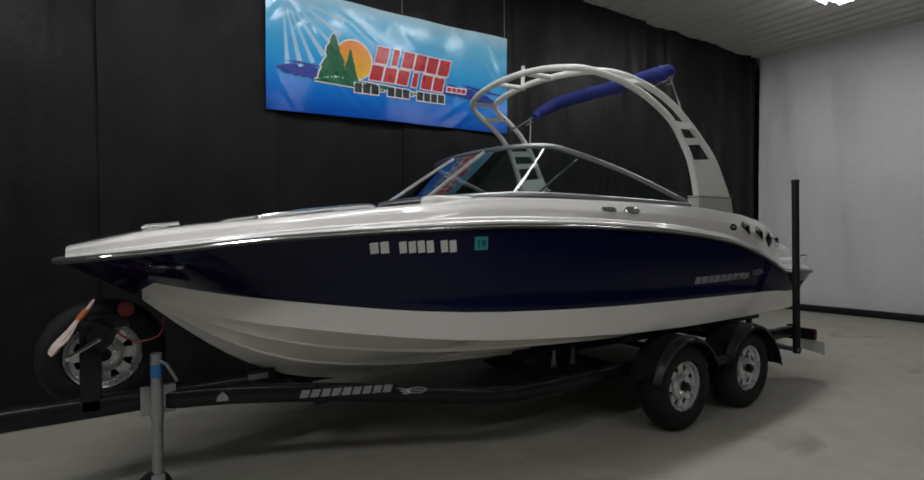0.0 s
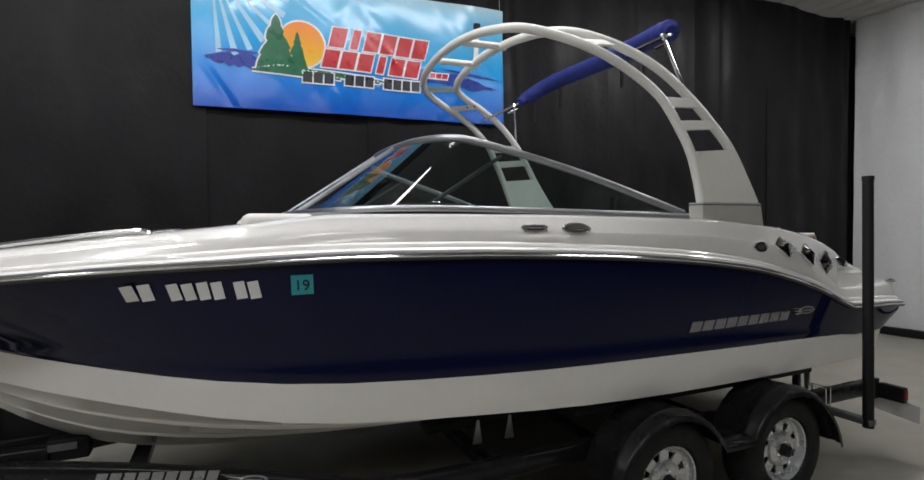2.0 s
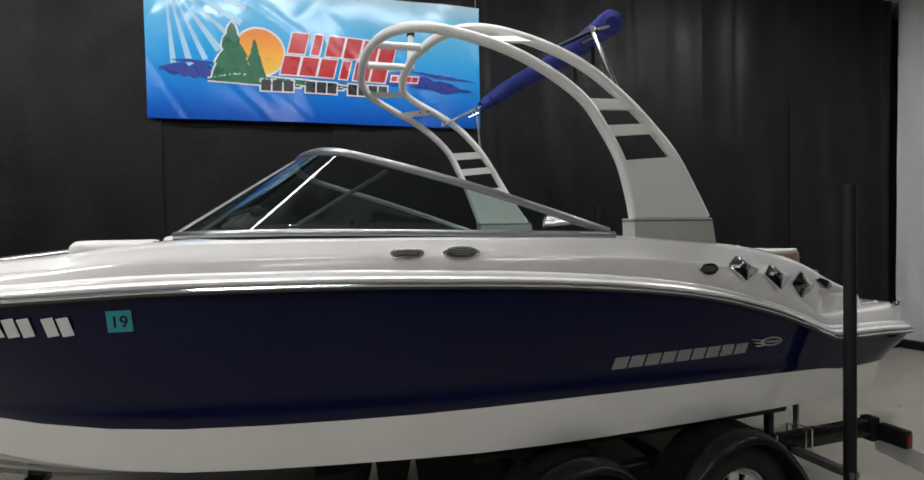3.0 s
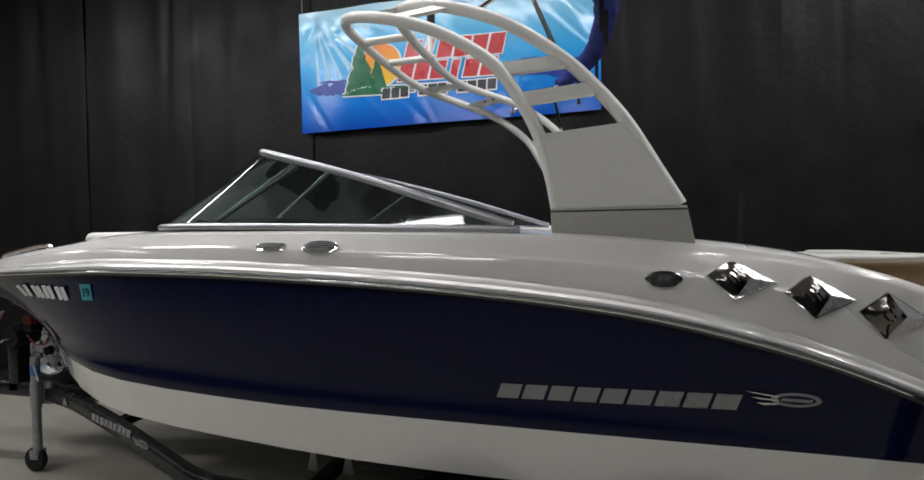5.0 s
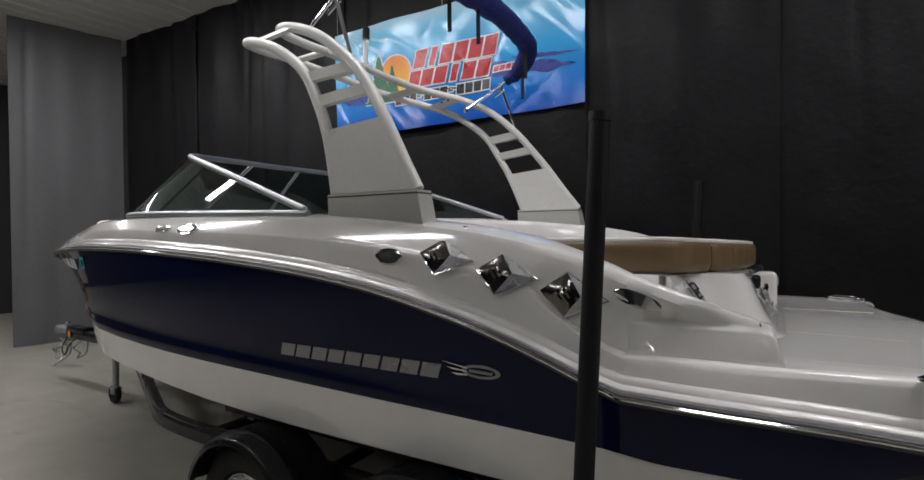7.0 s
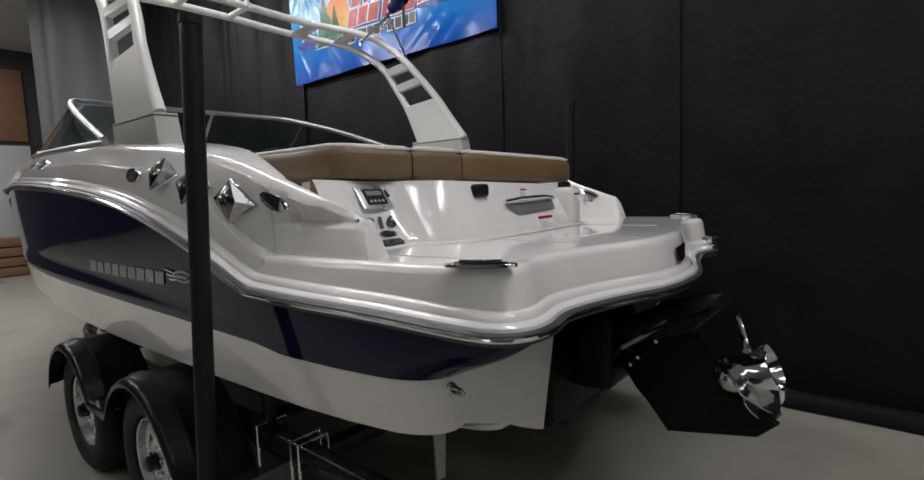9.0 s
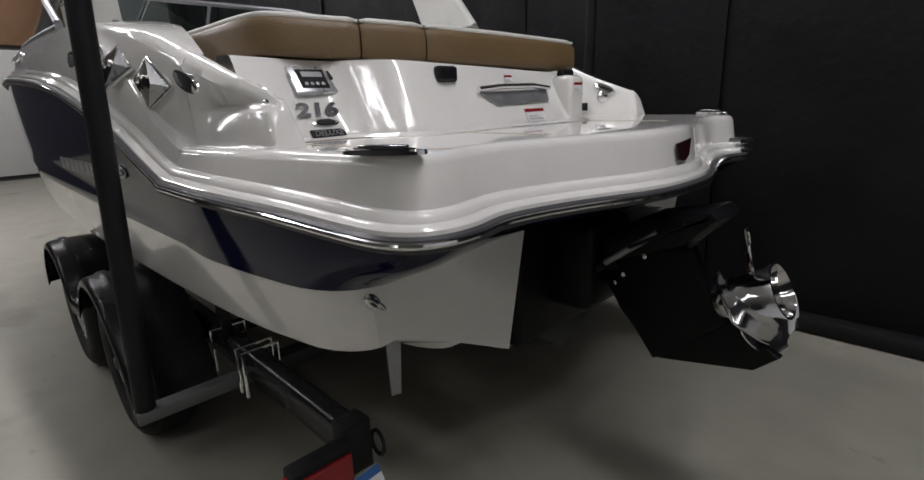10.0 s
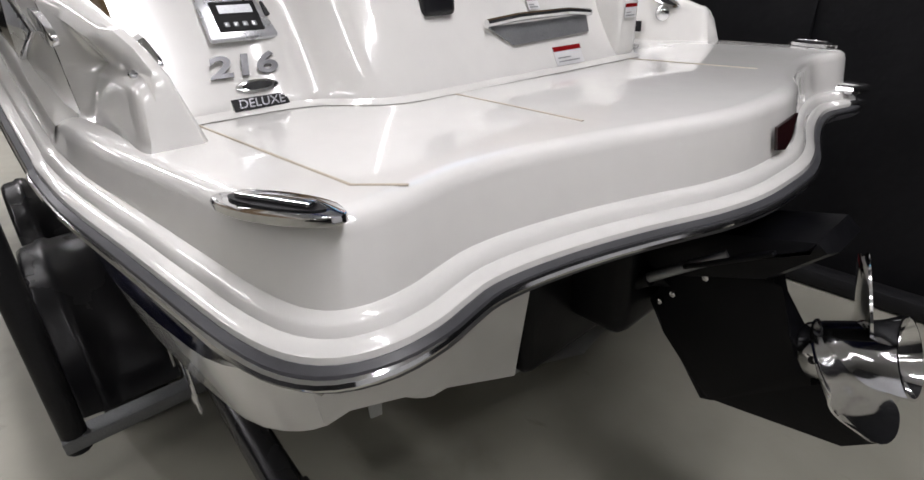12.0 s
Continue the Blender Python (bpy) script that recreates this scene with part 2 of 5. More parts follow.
def curtain(x0, y0, x1, y1, seed, z1=None, amp=0.06, wrinkle=1.0):
    """Hanging cloth between two places on the floor, with soft folds."""
    rnd = random.Random(seed)
    L = math.hypot(x1 - x0, y1 - y0)
    dx, dy = (x1 - x0) / L, (y1 - y0) / L
    nx, ny = -dy, dx
    waves = [(rnd.uniform(0.45, 2.4), rnd.uniform(0, 6.3), rnd.uniform(0.3, 1)) for _ in range(5)]
    top = z1 or Z_CEIL
    rows = []
    crease = rnd.uniform(0, 60)
    pleats = [(rnd.uniform(0.1, L - 0.1), rnd.uniform(0.035, 0.07), rnd.uniform(0.012, 0.032), rnd.uniform(-0.25, 0.25), rnd.uniform(0.1, 0.6)) for _ in range(max(1, int(L * 0.9)))]
    for k in range(41):
        v = k / 40
        row = []
        for i in range(int(L / 0.028) + 1):
            u = min(i * 0.028, L)
            s = sum(w * math.sin(2 * math.pi * u / p + ph + v * 0.7 * math.sin(ph * 3)) for p, ph, w in waves) / 3
            s *= amp * (0.45 + 0.8 * abs(v - 0.35))
            s += 0.02 * noise.noise((u * 2.1 + seed * 7, v * 3.0, 0.3))
            wob = noise.noise((u * 0.9 + crease, v * 1.2, 0.0))
            s += wrinkle * 0.010 * (1 - abs(math.sin(2.9 * u * (1 + 0.1 * wob) + crease + 1.2 * wob))) * (0.4 + 0.6 * v)
            s += wrinkle * 0.010 * noise.noise((u * 4.3 + crease, v * 5.0, 1.7)) + wrinkle * 0.008 * abs(noise.noise((u * 2.0 + v * 3.5, v * 6.0 - u, crease)))
            for at, wide, deep, slant, foot in pleats:
                s += wrinkle * deep * math.exp(-((u - at - slant * (1 - v)) / (wide * (1.6 - 0.6 * v))) ** 2) * max(0, v - foot) * 1.3
            row.append((x0 + dx * u + nx * s, y0 + dy * u + ny * s, v * top + 0.004))
        rows.append(row)
    b = grid(rows)
    geom = bmesh.ops.extrude_face_region(b, geom=list(b.faces))["geom"]
    bmesh.ops.translate(b, vec=(nx * 0.006, ny * 0.006, 0), verts=[g for g in geom if isinstance(g, bmesh.types.BMVert)])
    return b


seams = [-9.06, -7.1, -5.61, -4.14, -2.67, -1.19, 0.32, 1.77, 3.24, 5.15]
for i in range(len(seams) - 1):
    solid("curtain", curtain(seams[i] + 0.004, 1.905 + 0.012 * (i % 2), seams[i + 1] + 0.03, 1.905 + 0.012 * (i % 2), i + 3, wrinkle=1.5), CURTAIN,
          "black cloth curtain panel hanging to the floor", "curtain", "black curtains", angle=80)
solid("curtain", curtain(-9.45, 0.45, -9.12, 1.88, 31, amp=0.04, wrinkle=1.3), CURTGREY, "dark grey cloth curtain hanging beside the black ones", "curtain", angle=80)
solid("curtain", curtain(5.26, 1.86, 5.85, -3.2, 41, amp=0.09, wrinkle=2.2), CURTWHITE, "pale grey cloth curtain, creased, at the end of the bay", "curtain", angle=80)
solid("baseboard", box(-9.0, 5.2, 1.72, 1.84, 0, 0.1, 0.03), BLACKM, "black gathered curtain hem lying on the floor", "hem", kind="structure")
solid("baseboard", box(-2.55, 2.55, -0.05, 0.05, 0, 0.12, 0.02, m=Matrix.Translation((5.48, -0.68, 0)) @ pose(0, 0, 0, 0, 0, 96.6)), BLACKM,
      "black plinth along the foot of the pale curtain", "plinth", kind="structure")


def ceiling_or_fill_light(x, y, L=2.4, along_x=True, power=34):
    t = thing("ceiling_or_fill_light", (x, y, Z_CEIL), "long white fluorescent ceiling light, switched on; some are added fill", "ceiling light", "fluorescent ceiling lights")
    r = pose(x, y, Z_CEIL, 0, 0, 0 if along_x else 90)
    part("housing", box(-L / 2, L / 2, -0.11, 0.11, -0.07, -0.004, 0.01, m=r), CEIL, t)
    for s in (-0.05, 0.05):
        part("tube", tube([r @ Vector((-L / 2 + 0.05, s, -0.095)), r @ Vector((L / 2 - 0.05, s, -0.095))], 0.019, 8), LAMP, t, "glowing tube")
    la = bpy.data.lights.new("lamp", "AREA")
    la.shape, la.size, la.size_y, la.energy, la.color = "RECTANGLE", L, 0.2, power, (0.97, 0.965, 0.985)
    lo = new("lamp", la)
    lo.matrix_world = pose(x, y, Z_CEIL - 0.13, 0, 0, 0 if along_x else 90)


# The y=-0.5 row follows the boat's shadow edge; the others are added fill.
for x, y, p in ((-7.2, -0.5, 54), (-4.5, -0.5, 44), (-1.8, -0.5, 40), (-7.5, -3.2, 66), (-4.0, -4.7, 24), (1.8, -4.6, 3), (-3.6, -7.6, 18), (1.8, -7.6, 6)):
    ceiling_or_fill_light(x, y, power=p)
ceiling_or_fill_light(2.08, -0.16, 2.4, True, 54)
# Added fixture, not seen; brightens the pale curtain.
ceiling_or_fill_light(3.35, -1.36, 2.4, False, 12)
# Added, unseen fixtures that light the far end of the hall.
ceiling_or_fill_light(-12.0, -1.0, 2.4, False, 38)
ceiling_or_fill_light(-12.0, -5.0, 2.4, False, 8)
BROWN = mat("brown_board", (0.22, 0.12, 0.06), 0.7, 0, 0.2, 6)
solid("wood_panel", box(-14.0, -13.94, -0.6, 1.2, 2.9, 4.5, 0.01), BROWN, "brown wooden board high on the far wall", "board")
solid("slat_wall", box(-14.0, -13.92, -1.2, 1.2, 0.1, 2.8, 0.01), WALLW, "white panelling at the far end of the hall", "panelling")
crate = thing("crate", (-12.6, 0.35, 0), "brown wooden crate standing on the floor", "crate")
for k in range(4):
    part("board", box(-12.9, -12.3, 0.05, 0.65, 0.02 + 0.2 * k, 0.19 + 0.2 * k, 0.008), BROWN, crate)

# ---- boat ----
BEAM = [(-5.76, 0.0), (-5.74, 0.12), (-5.68, 0.24), (-5.55, 0.38), (-5.2, 0.60), (-4.8, 0.79), (-4.3, 0.95), (-3.68, 1.09), (-3.0, 1.16), (-2.4, 1.185),
        (-1.6, 1.175), (-0.8, 1.155), (0.0, 1.115), (0.5, 1.03), (0.76, 0.95)]
RAILZ = [(-5.76, 1.405), (-5.65, 1.42), (-5.22, 1.471), (-4.7, 1.528), (-4.0, 1.568), (-3.45, 1.586), (-3.0, 1.583), (-2.4, 1.562), (-1.8, 1.523), (-1.2, 1.455),
         (-0.7, 1.345), (-0.45, 1.265), (-0.2, 1.165), (-0.14, 1.148), (0.4, 1.122), (0.72, 1.096), (0.9, 1.09)]
BANDZ = [(-5.4, 1.285), (-5.0, 1.20), (-4.5, 1.135), (-4.0, 1.085), (-3.45, 1.055), (-2.7, 1.025), (-1.7, 1.0), (-0.5, 0.972), (0.0, 0.955), (0.5, 0.945)]
CHINEZ = [(-5.4, 1.20), (-4.85, 1.05), (-4.44, 0.99), (-3.9, 0.93), (-3.4, 0.89), (-2.7, 0.845), (-2.2, 0.815), (-1.6, 0.795), (-0.7, 0.785), (0.47, 0.78)]
KEELZ = [(-5.36, 1.165), (-5.2, 1.02), (-5.02, 0.87), (-4.86, 0.757), (-4.68, 0.655), (-4.48, 0.575), (-4.2, 0.515), (-3.9, 0.485), (-3.0, 0.455), (0.47, 0.42)]
DECKZ = [(-5.72, 1.47), (-5.3, 1.565), (-4.8, 1.625), (-4.3, 1.68), (-4.0, 1.708), (-3.5, 1.762), (-3.0, 1.768), (-2.0, 1.757), (-1.5, 1.745), (-0.9, 1.70),
         (-0.6, 1.658), (-0.35, 1.597), (-0.2, 1.545), (0.0, 1.466), (0.24, 1.383)]
PZ = 1.264


def beam(x):
    return smooth_lerp(BEAM, x)


def rail_z(x):
    return smooth_lerp(RAILZ, x) if x < -0.3 else lerp(RAILZ, x)


boat = thing("boat", (-2.5, 0, 0.43), "white and navy fibreglass bowrider boat resting on its trailer", "boat")
ST = [-5.36, -5.3, -5.2, -5.1, -5.0, -4.9, -4.8, -4.7, -4.55, -4.4, -4.2, -4.0, -3.75, -3.5, -3.2, -2.9, -2.6, -2.3, -2.0, -1.7, -1.4, -1.1, -0.8, -0.5, -0.2, 0.0, 0.2, 0.34, 0.38, 0.42, 0.45, 0.47, 0.482, 0.489]


def section(x, s):
    """Points of one hull section from the keel to the paint line, on side s."""
    zk, zc, zb = smooth_lerp(KEELZ, x), smooth_lerp(CHINEZ, x), smooth_lerp(BANDZ, x)
    k = math.sin(math.pi / 2 * min(1, max(0, (x + 5.36) / 2.0))) ** 0.75
    yb = (smooth_lerp(BEAM, x) - 0.050 + 0.008 * min(1, max(0, x + 0.8))) * k - 0.10 * (1 - math.sqrt(max(0, 1 - min(1, max(0, (x - 0.36) / 0.13)) ** 2)))
    yc = yb * (0.80 + 0.165 * k)
    zc = max(zc, zk + 0.004)
    out = [(x, 0, zk)]
    for f0 in (0.34, 0.66):
        y0, y1 = yc * f0, yc * (f0 + 0.05)
        z0 = zk + (zc - zk) * f0 ** (1.0 + 0.12 * (1 - k))
        out += [(x, s * y0, z0), (x, s * y1, z0 + 0.002)]
        out += [(x, s * (y1 + 0.002), z0 + 0.022 * k)]
    zc2 = zc - 0.01
    out += [(x, s * (yc - 0.05 * k), zc2 - 0.008 * k), (x, s * yc, zc2 - 0.012), (x, s * (yc + 0.004), zc2), (x, s * (yc * 0.45 + yb * 0.55), zc * 0.5 + zb * 0.5), (x, s * yb, zb)]
    w = min(1, max(0, (x - 0.2) / 0.289))
    return [(px + 0.10 * w * w * (pz - 0.54), py, pz) for px, py, pz in out]


for s in (-1, 1):
    part("hull_bottom", grid([section(x, s) for x in ST]), GEL, boat, "white lower hull with lifting strakes", angle=28)
    # transom face beside the drive notch
    pts = [Vector(p) for p in section(0.489, s)]
    pts = [p for p in pts if abs(p.y) > 0.36]
    z_in = 0.42 + (0.78 - 0.42) * 0.335 / 1.0
    pts = [Vector((0.489, s * 0.335, z_in))] + pts + [Vector((0.489, s * 0.30, 0.975))]
    b = bmesh.new()
    face = [b.verts.new((0.490 + 0.10 * (p.z - 0.54), p.y, p.z)) for p in pts]
    b.faces.new(face)
    back = [b.verts.new((0.0, face[-1].co.y, face[-1].co.z)), b.verts.new((0.0, face[0].co.y, face[0].co.z))]
    b.faces.new((face[0], face[-1], back[0], back[1]))
    rim = [b.verts.new((0.480 + 0.10 * (p.z - 0.54), p.y, p.z)) for p in pts]
    for i in range(len(pts) - 2):
        b.faces.new((face[i], face[i + 1], rim[i + 1], rim[i]))
    part("transom", b, GEL, boat, "white transom face beside the drive", smooth=False)
part("transom_recess", box(-0.02, 0.02, -0.34, 0.34, 0.42, 0.975), BLACKM, boat)


LEVELS = (0, 0.10, 0.115, 0.25, 0.4, 0.55, 0.7, 0.85, 1)


def side_rows(s):
    """Navy side from the paint line up to the rail; the stem leans forward."""
    rows = []
    X = [x for x in ST if x <= -0.2] + [-0.14]
    for x in X:
        lo = Vector(section(x, s)[-1])
        k = (x - X[0]) / (X[-1] - X[0])
        xt = -5.74 + (X[-1] + 5.74) * (k ** 0.93)
        hi = Vector((xt, s * (beam(xt) - 0.012), rail_z(xt) - 0.012))
        if x == X[0]:
            lo = Vector((-5.40, 0, 1.20))
            hi = Vector((-5.735, 0, rail_z(-5.735) - 0.012))
        f = min(1, 2.2 * (1 - k))
        bulge = 0.010 * min(1, max(-0.4, (k - 0.25) * 3)) * min(1, 6 * k) * f * f * (3 - 2 * f)
        knuckle = 0.005 * min(1, 5 * k) * min(1, 4 * (1 - k))
        rows.append([lo + (hi - lo) * t + Vector((0, s * (bulge * math.sin(math.pi * t) + (knuckle if 0 < t < 0.11 else 0)), 0)) for t in LEVELS])
    return rows


# stern: platform outline seen from above
PLAT = [(-0.175, -1.122), (-0.1, -1.117), (0.1, -1.10), (0.35, -1.06), (0.52, -1.03), (0.63, -1.008), (0.705, -0.98), (0.752, -0.94), (0.775, -0.88), (0.775, -0.81), (0.762, -0.75),
        (0.752, -0.69), (0.76, -0.60), (0.785, -0.48), (0.82, -0.36), (0.86, -0.24), (0.885, -0.12), (0.89, 0.0)]
PLAT = [(x + 0.032 * min(1, max(0, (x - 0.2) / 0.5)), y * 1.006) for x, y in PLAT]
PLAT = PLAT + [(x, -y) for x, y in PLAT[-2::-1]]
PLAT = [(p.x, p.y) for p in spline([(x, y, 0) for x, y in PLAT], 3)]


def inset(d):
    out = []
    n = len(PLAT)
    for i, (x, y) in enumerate(PLAT):
        dd = d(x, y) if callable(d) else d
        a, c = PLAT[max(i - 1, 0)], PLAT[min(i + 1, n - 1)]
        t = Vector((c[0] - a[0], c[1] - a[1])).normalized()
        out.append((x - t.y * dd, y + t.x * dd) if i not in (0, n - 1) else (x, y - math.copysign(dd, y)))
    return out


def ring(d, z):
    return [(x, y, z(PLAT[i][0]) if callable(z) else z) for i, (x, y) in enumerate(inset(d))]


def rz(x):
    return lerp(RAILZ, x)


def along(pts, f):
    """The place at fraction f of a line's length."""
    pts = [Vector(p) for p in pts]
    d = [0.0]
    for p, q in zip(pts, pts[1:]):
        d.append(d[-1] + (q - p).length)
    return Vector([float(np.interp(f * d[-1], d, [p[c] for p in pts])) for c in range(3)])


# the navy skin runs from the rail down and in to the top edge of the white hull
p0, p1 = (Vector(section(x, -1)[-1]) for x in (-0.2, 0.0))
edge = [p0.lerp(p1, 0.75)] + [Vector(section(x, -1)[-1]) for x in ST if x >= 0.0]
edge = [p + Vector((0, -0.005, -0.010)) for p in edge] + [Vector((0.537, y, z)) for y, z in ((-0.86, 0.932), (-0.72, 0.936), (-0.60, 0.948), (-0.46, 0.975), (-0.25, 0.982), (0.0, 0.982))]
rim = [Vector((x, y, rz(x) - 0.012)) for x, y in inset(0.012)]
rim = [p for p in rim if p.x > -0.05 and p.y < 1e-4]
cols = []
run = [0.0]
for p, q in zip(rim, rim[1:]):
    run.append(run[-1] + (q - p).length)
for p, r in zip(rim, run):
    low = along(edge, r / run[-1])
    out = Vector((p.x - 0.1, p.y, 0)).normalized() * 0.22 * max(0, (p.xy - low.xy).length - 0.04)
    cols.append([low.lerp(p, lv) + out * math.sin(math.pi * lv) for lv in LEVELS])
cols += [[Vector((p.x, -p.y, p.z)) for p in c] for c in cols[-2::-1]]
part("hull_side", grid(side_rows(-1)[:-1] + cols + side_rows(1)[:-1][::-1]), NAVY, boat, "glossy navy blue upper hull side", angle=60)
part("platform_underside", grid([[c[0] for c in cols], [(-0.1, c[0].y * 0.98, 0.976) for c in cols]]), NAVY, boat)
lip = [ring(0.0, lambda x: rz(x) + 0.012), ring(0.002, lambda x: rz(x) + 0.026), ring(0.010, lambda x: rz(x) + 0.034), ring(0.022, lambda x: rz(x) + 0.037), ring(0.026, lambda x: rz(x) + 0.050),
       ring(0.034, lambda x: rz(x) + 0.057), ring(0.046, lambda x: rz(x) + 0.060), ring(0.060, PZ - 0.024), ring(0.066, PZ - 0.010), ring(0.078, PZ - 0.002), ring(0.10, PZ)]
top = [(-0.60, max(-0.9, min(0.9, y)), PZ) for x, y in inset(0.10)]
part("swim_platform", grid(lip + [top]), GEL, boat, "white moulded swim platform with stepped edge", angle=35)
GROOVE = mat("stained_groove", (0.42, 0.37, 0.29), 0.6, 0, 0.2, 30)
for pts in ([(0.06, -0.872), (0.40, -0.850), (0.66, -0.832), (0.715, -0.78)], [(0.31, -0.35), (0.50, -0.36), (0.68, -0.372)], [(0.30, 0.36), (0.68, 0.37)]):
    part("groove", tube([(x, y, PZ + 0.0005) for x, y in pts], 0.0035, 6, flat=0.4), GROOVE, boat, "stained moulding groove")
# rub rail round the whole boat
line = [(x, -beam(x), rail_z(x)) for x in np.linspace(-0.16, -5.6, 50)]
line += [(x, -beam(x), rail_z(x)) for x in (-5.66, -5.71, -5.745)] + [(-5.76, 0, rail_z(-5.76))]
line = line + [(x, -y, z) for x, y, z in line[-2::-1]]
loop = line + [(x, y, rz(x)) for x, y in inset(-0.002)][::-1]
part("rub_rail", tube(loop, 0.015, 8, closed=True, flat=1.2), RAILRUB, boat, "dark rubber rub rail")
part("rail_insert", tube([(x + (0.010 if x > 0.6 else 0), y + (math.copysign(0.010, y) if abs(y) > 0.3 else 0), z + 0.002) for x, y, z in loop], 0.0075, 8, closed=True), CHROME, boat, "polished stainless rail insert")

# deck sides above the rail
DX = list(np.linspace(-5.70, -0.2, 56)) + [-0.14, -0.12, -0.10, -0.08, -0.06, -0.04, -0.02, 0.0, 0.04, 0.08, 0.12, 0.16, 0.20, 0.235]


def deck_section(x, s):
    bz, zr, zd = beam(x), rail_z(x), smooth_lerp(DECKZ, x)
    h = zd - zr
    k = min(1, max(0, (x + 5.7) / 0.5))
    aft = min(1, max(0, (x + 0.5) / 0.36))
    a2 = aft * aft
    st = max(0.35, k)
    hh = min(1, h / 0.15)
    y = [bz, bz - 0.002 * st, bz - 0.010 * st, bz - 0.022 * st, bz - 0.026 * st, bz - 0.034 * st, bz - 0.046 * st]
    z = [zr + 0.012] + [zr + d * hh for d in (0.026, 0.034, 0.037, 0.050, 0.057, 0.060)]
    zb = (zr + h * 0.60) * (1 - aft) + PZ * aft
    zb = min(zb, zd - 0.02)
    y += [bz - 0.054 * st, bz - 0.059 * st, bz - (0.066 + 0.044 * a2) * st]
    z += [zb - 0.008 - 0.016 * aft, zb + 0.003 * (1 - aft) - 0.010 * aft, zb + 0.016 * (1 - aft) - 0.001 * aft]
    y += [bz - (0.082 + 0.018 * a2) * st, bz - (0.096 + 0.018 * a2) * st, bz - (0.122 + 0.010 * a2) * st, bz - (0.26 - 0.09 * aft) * st]
    z += [zd - 0.035 * hh, zd - 0.012, zd, zd + 0.010 * (1 - aft)]
    return [(x, s * max(yy, 0.0), zz) for yy, zz in zip(y, z)]


def hip_section(x, s):
    """Stern hip: a low block with a shelf, and the sloping panel above it."""
    u = min(1, max(0, (x + 0.145) / 0.10))
    b_ = u * u * (3 - 2 * u)
    w = min(1, max(0, (x + 0.145) / 0.30))
    zd = smooth_lerp(DECKZ, x)
    y0 = (beam(x) - 0.110) * (1 - w) + 0.985 * w
    yt = (beam(x) - 0.114) * (1 - w) + 0.944 * w
    tw = 0.046 * (1 - w) + 0.022 * w
    zs = 1.362
    ya = yt + 0.014 * (1 - w) + 0.006 * w
    ym = y0 + (ya - y0) * (zs - PZ) / (zd - 0.035 - PZ)
    ys, yi = ym * (1 - b_) + 0.974 * b_, ym * (1 - b_) + 0.957 * b_
    pts = [(y0 + 0.008, PZ - 0.004), (y0 + 0.004, PZ + 0.004), (y0, PZ + 0.014), (ys, zs - 0.010 * b_ - 0.002), (ys - 0.006 * b_, zs - 0.002 * b_), (yi, zs + 0.004), (yi - 0.004 * b_, zs + 0.014),
           (ya, zd - 0.035), (yt, zd - 0.012), (yt - 0.3 * tw, zd), (yt - tw, zd),
           (yt - tw - 0.008, zd - 0.010), (yt - tw - 0.013, zd - 0.03), (yt - tw - 0.040, PZ - 0.004)]
    return [(x, s * y, z) for y, z in pts]


def inner_edge(x, s):
    return deck_section(x, s)[-1]


for s in (-1, 1):
    part("deck_side", grid([deck_section(x, s) for x in DX if x <= -0.13]), GEL, boat, "white moulded deck side with long ridges", angle=32)
    rows = [hip_section(x, s) for x in DX if x >= -0.145]
    last = [Vector(p) for p in rows[-1]]
    mid = Vector((0, sum(p.y for p in last) / len(last), PZ + 0.03))
    for dx, k in ((0.012, 0.03), (0.022, 0.10), (0.028, 0.22)):
        rows.append([Vector((p.x + dx + 0.25 * max(0, 1.40 - p.z) * dx / 0.028, p.y + (mid.y - p.y) * k, p.z + min(0, mid.z - p.z) * k)) for p in last])
    b = grid(rows)
    b.verts.ensure_lookup_table()
    b.faces.new(b.verts[-len(last):])
    part("deck_hip", b, GEL, boat, "white stern hip", angle=50)
    rows = [[inner_edge(x, s), (x, inner_edge(x, s)[1] - s * 0.012, smooth_lerp(DECKZ, x) - 0.03), (x, inner_edge(x, s)[1] - s * 0.05, 1.39 if x < -3.85 else 1.15 if x < -0.6 else PZ)]
            for x in DX if -5.05 < x < -0.13]
    part("cockpit_liner", grid(rows), GEL, boat, "white cockpit side liner", angle=50)
rows = []
for x in np.linspace(-5.04, -3.55, 12):
    y = deck_section(x, 1)[-1][1] - 0.02
    rows.append([(x, -y, 1.40), (x, -y + 0.02, 1.43), (x, 0, 1.435), (x, y - 0.02, 1.43), (x, y, 1.40)])
part("bow_cushion", grid(rows), VINYLW, boat, "white vinyl bow seat cushion")
part("cockpit_floor", box(-3.6, -0.55, -0.62, 0.62, 1.0, 1.02), GELGREY, boat)
rows = [[(p[0], -p[1], p[2]), (p[0], 0, p[2] + 0.006), p] for p in [deck_section(x, 1)[-1] for x in np.linspace(-5.70, -5.0, 10)]]
part("bow_deck", grid(rows), GEL, boat)

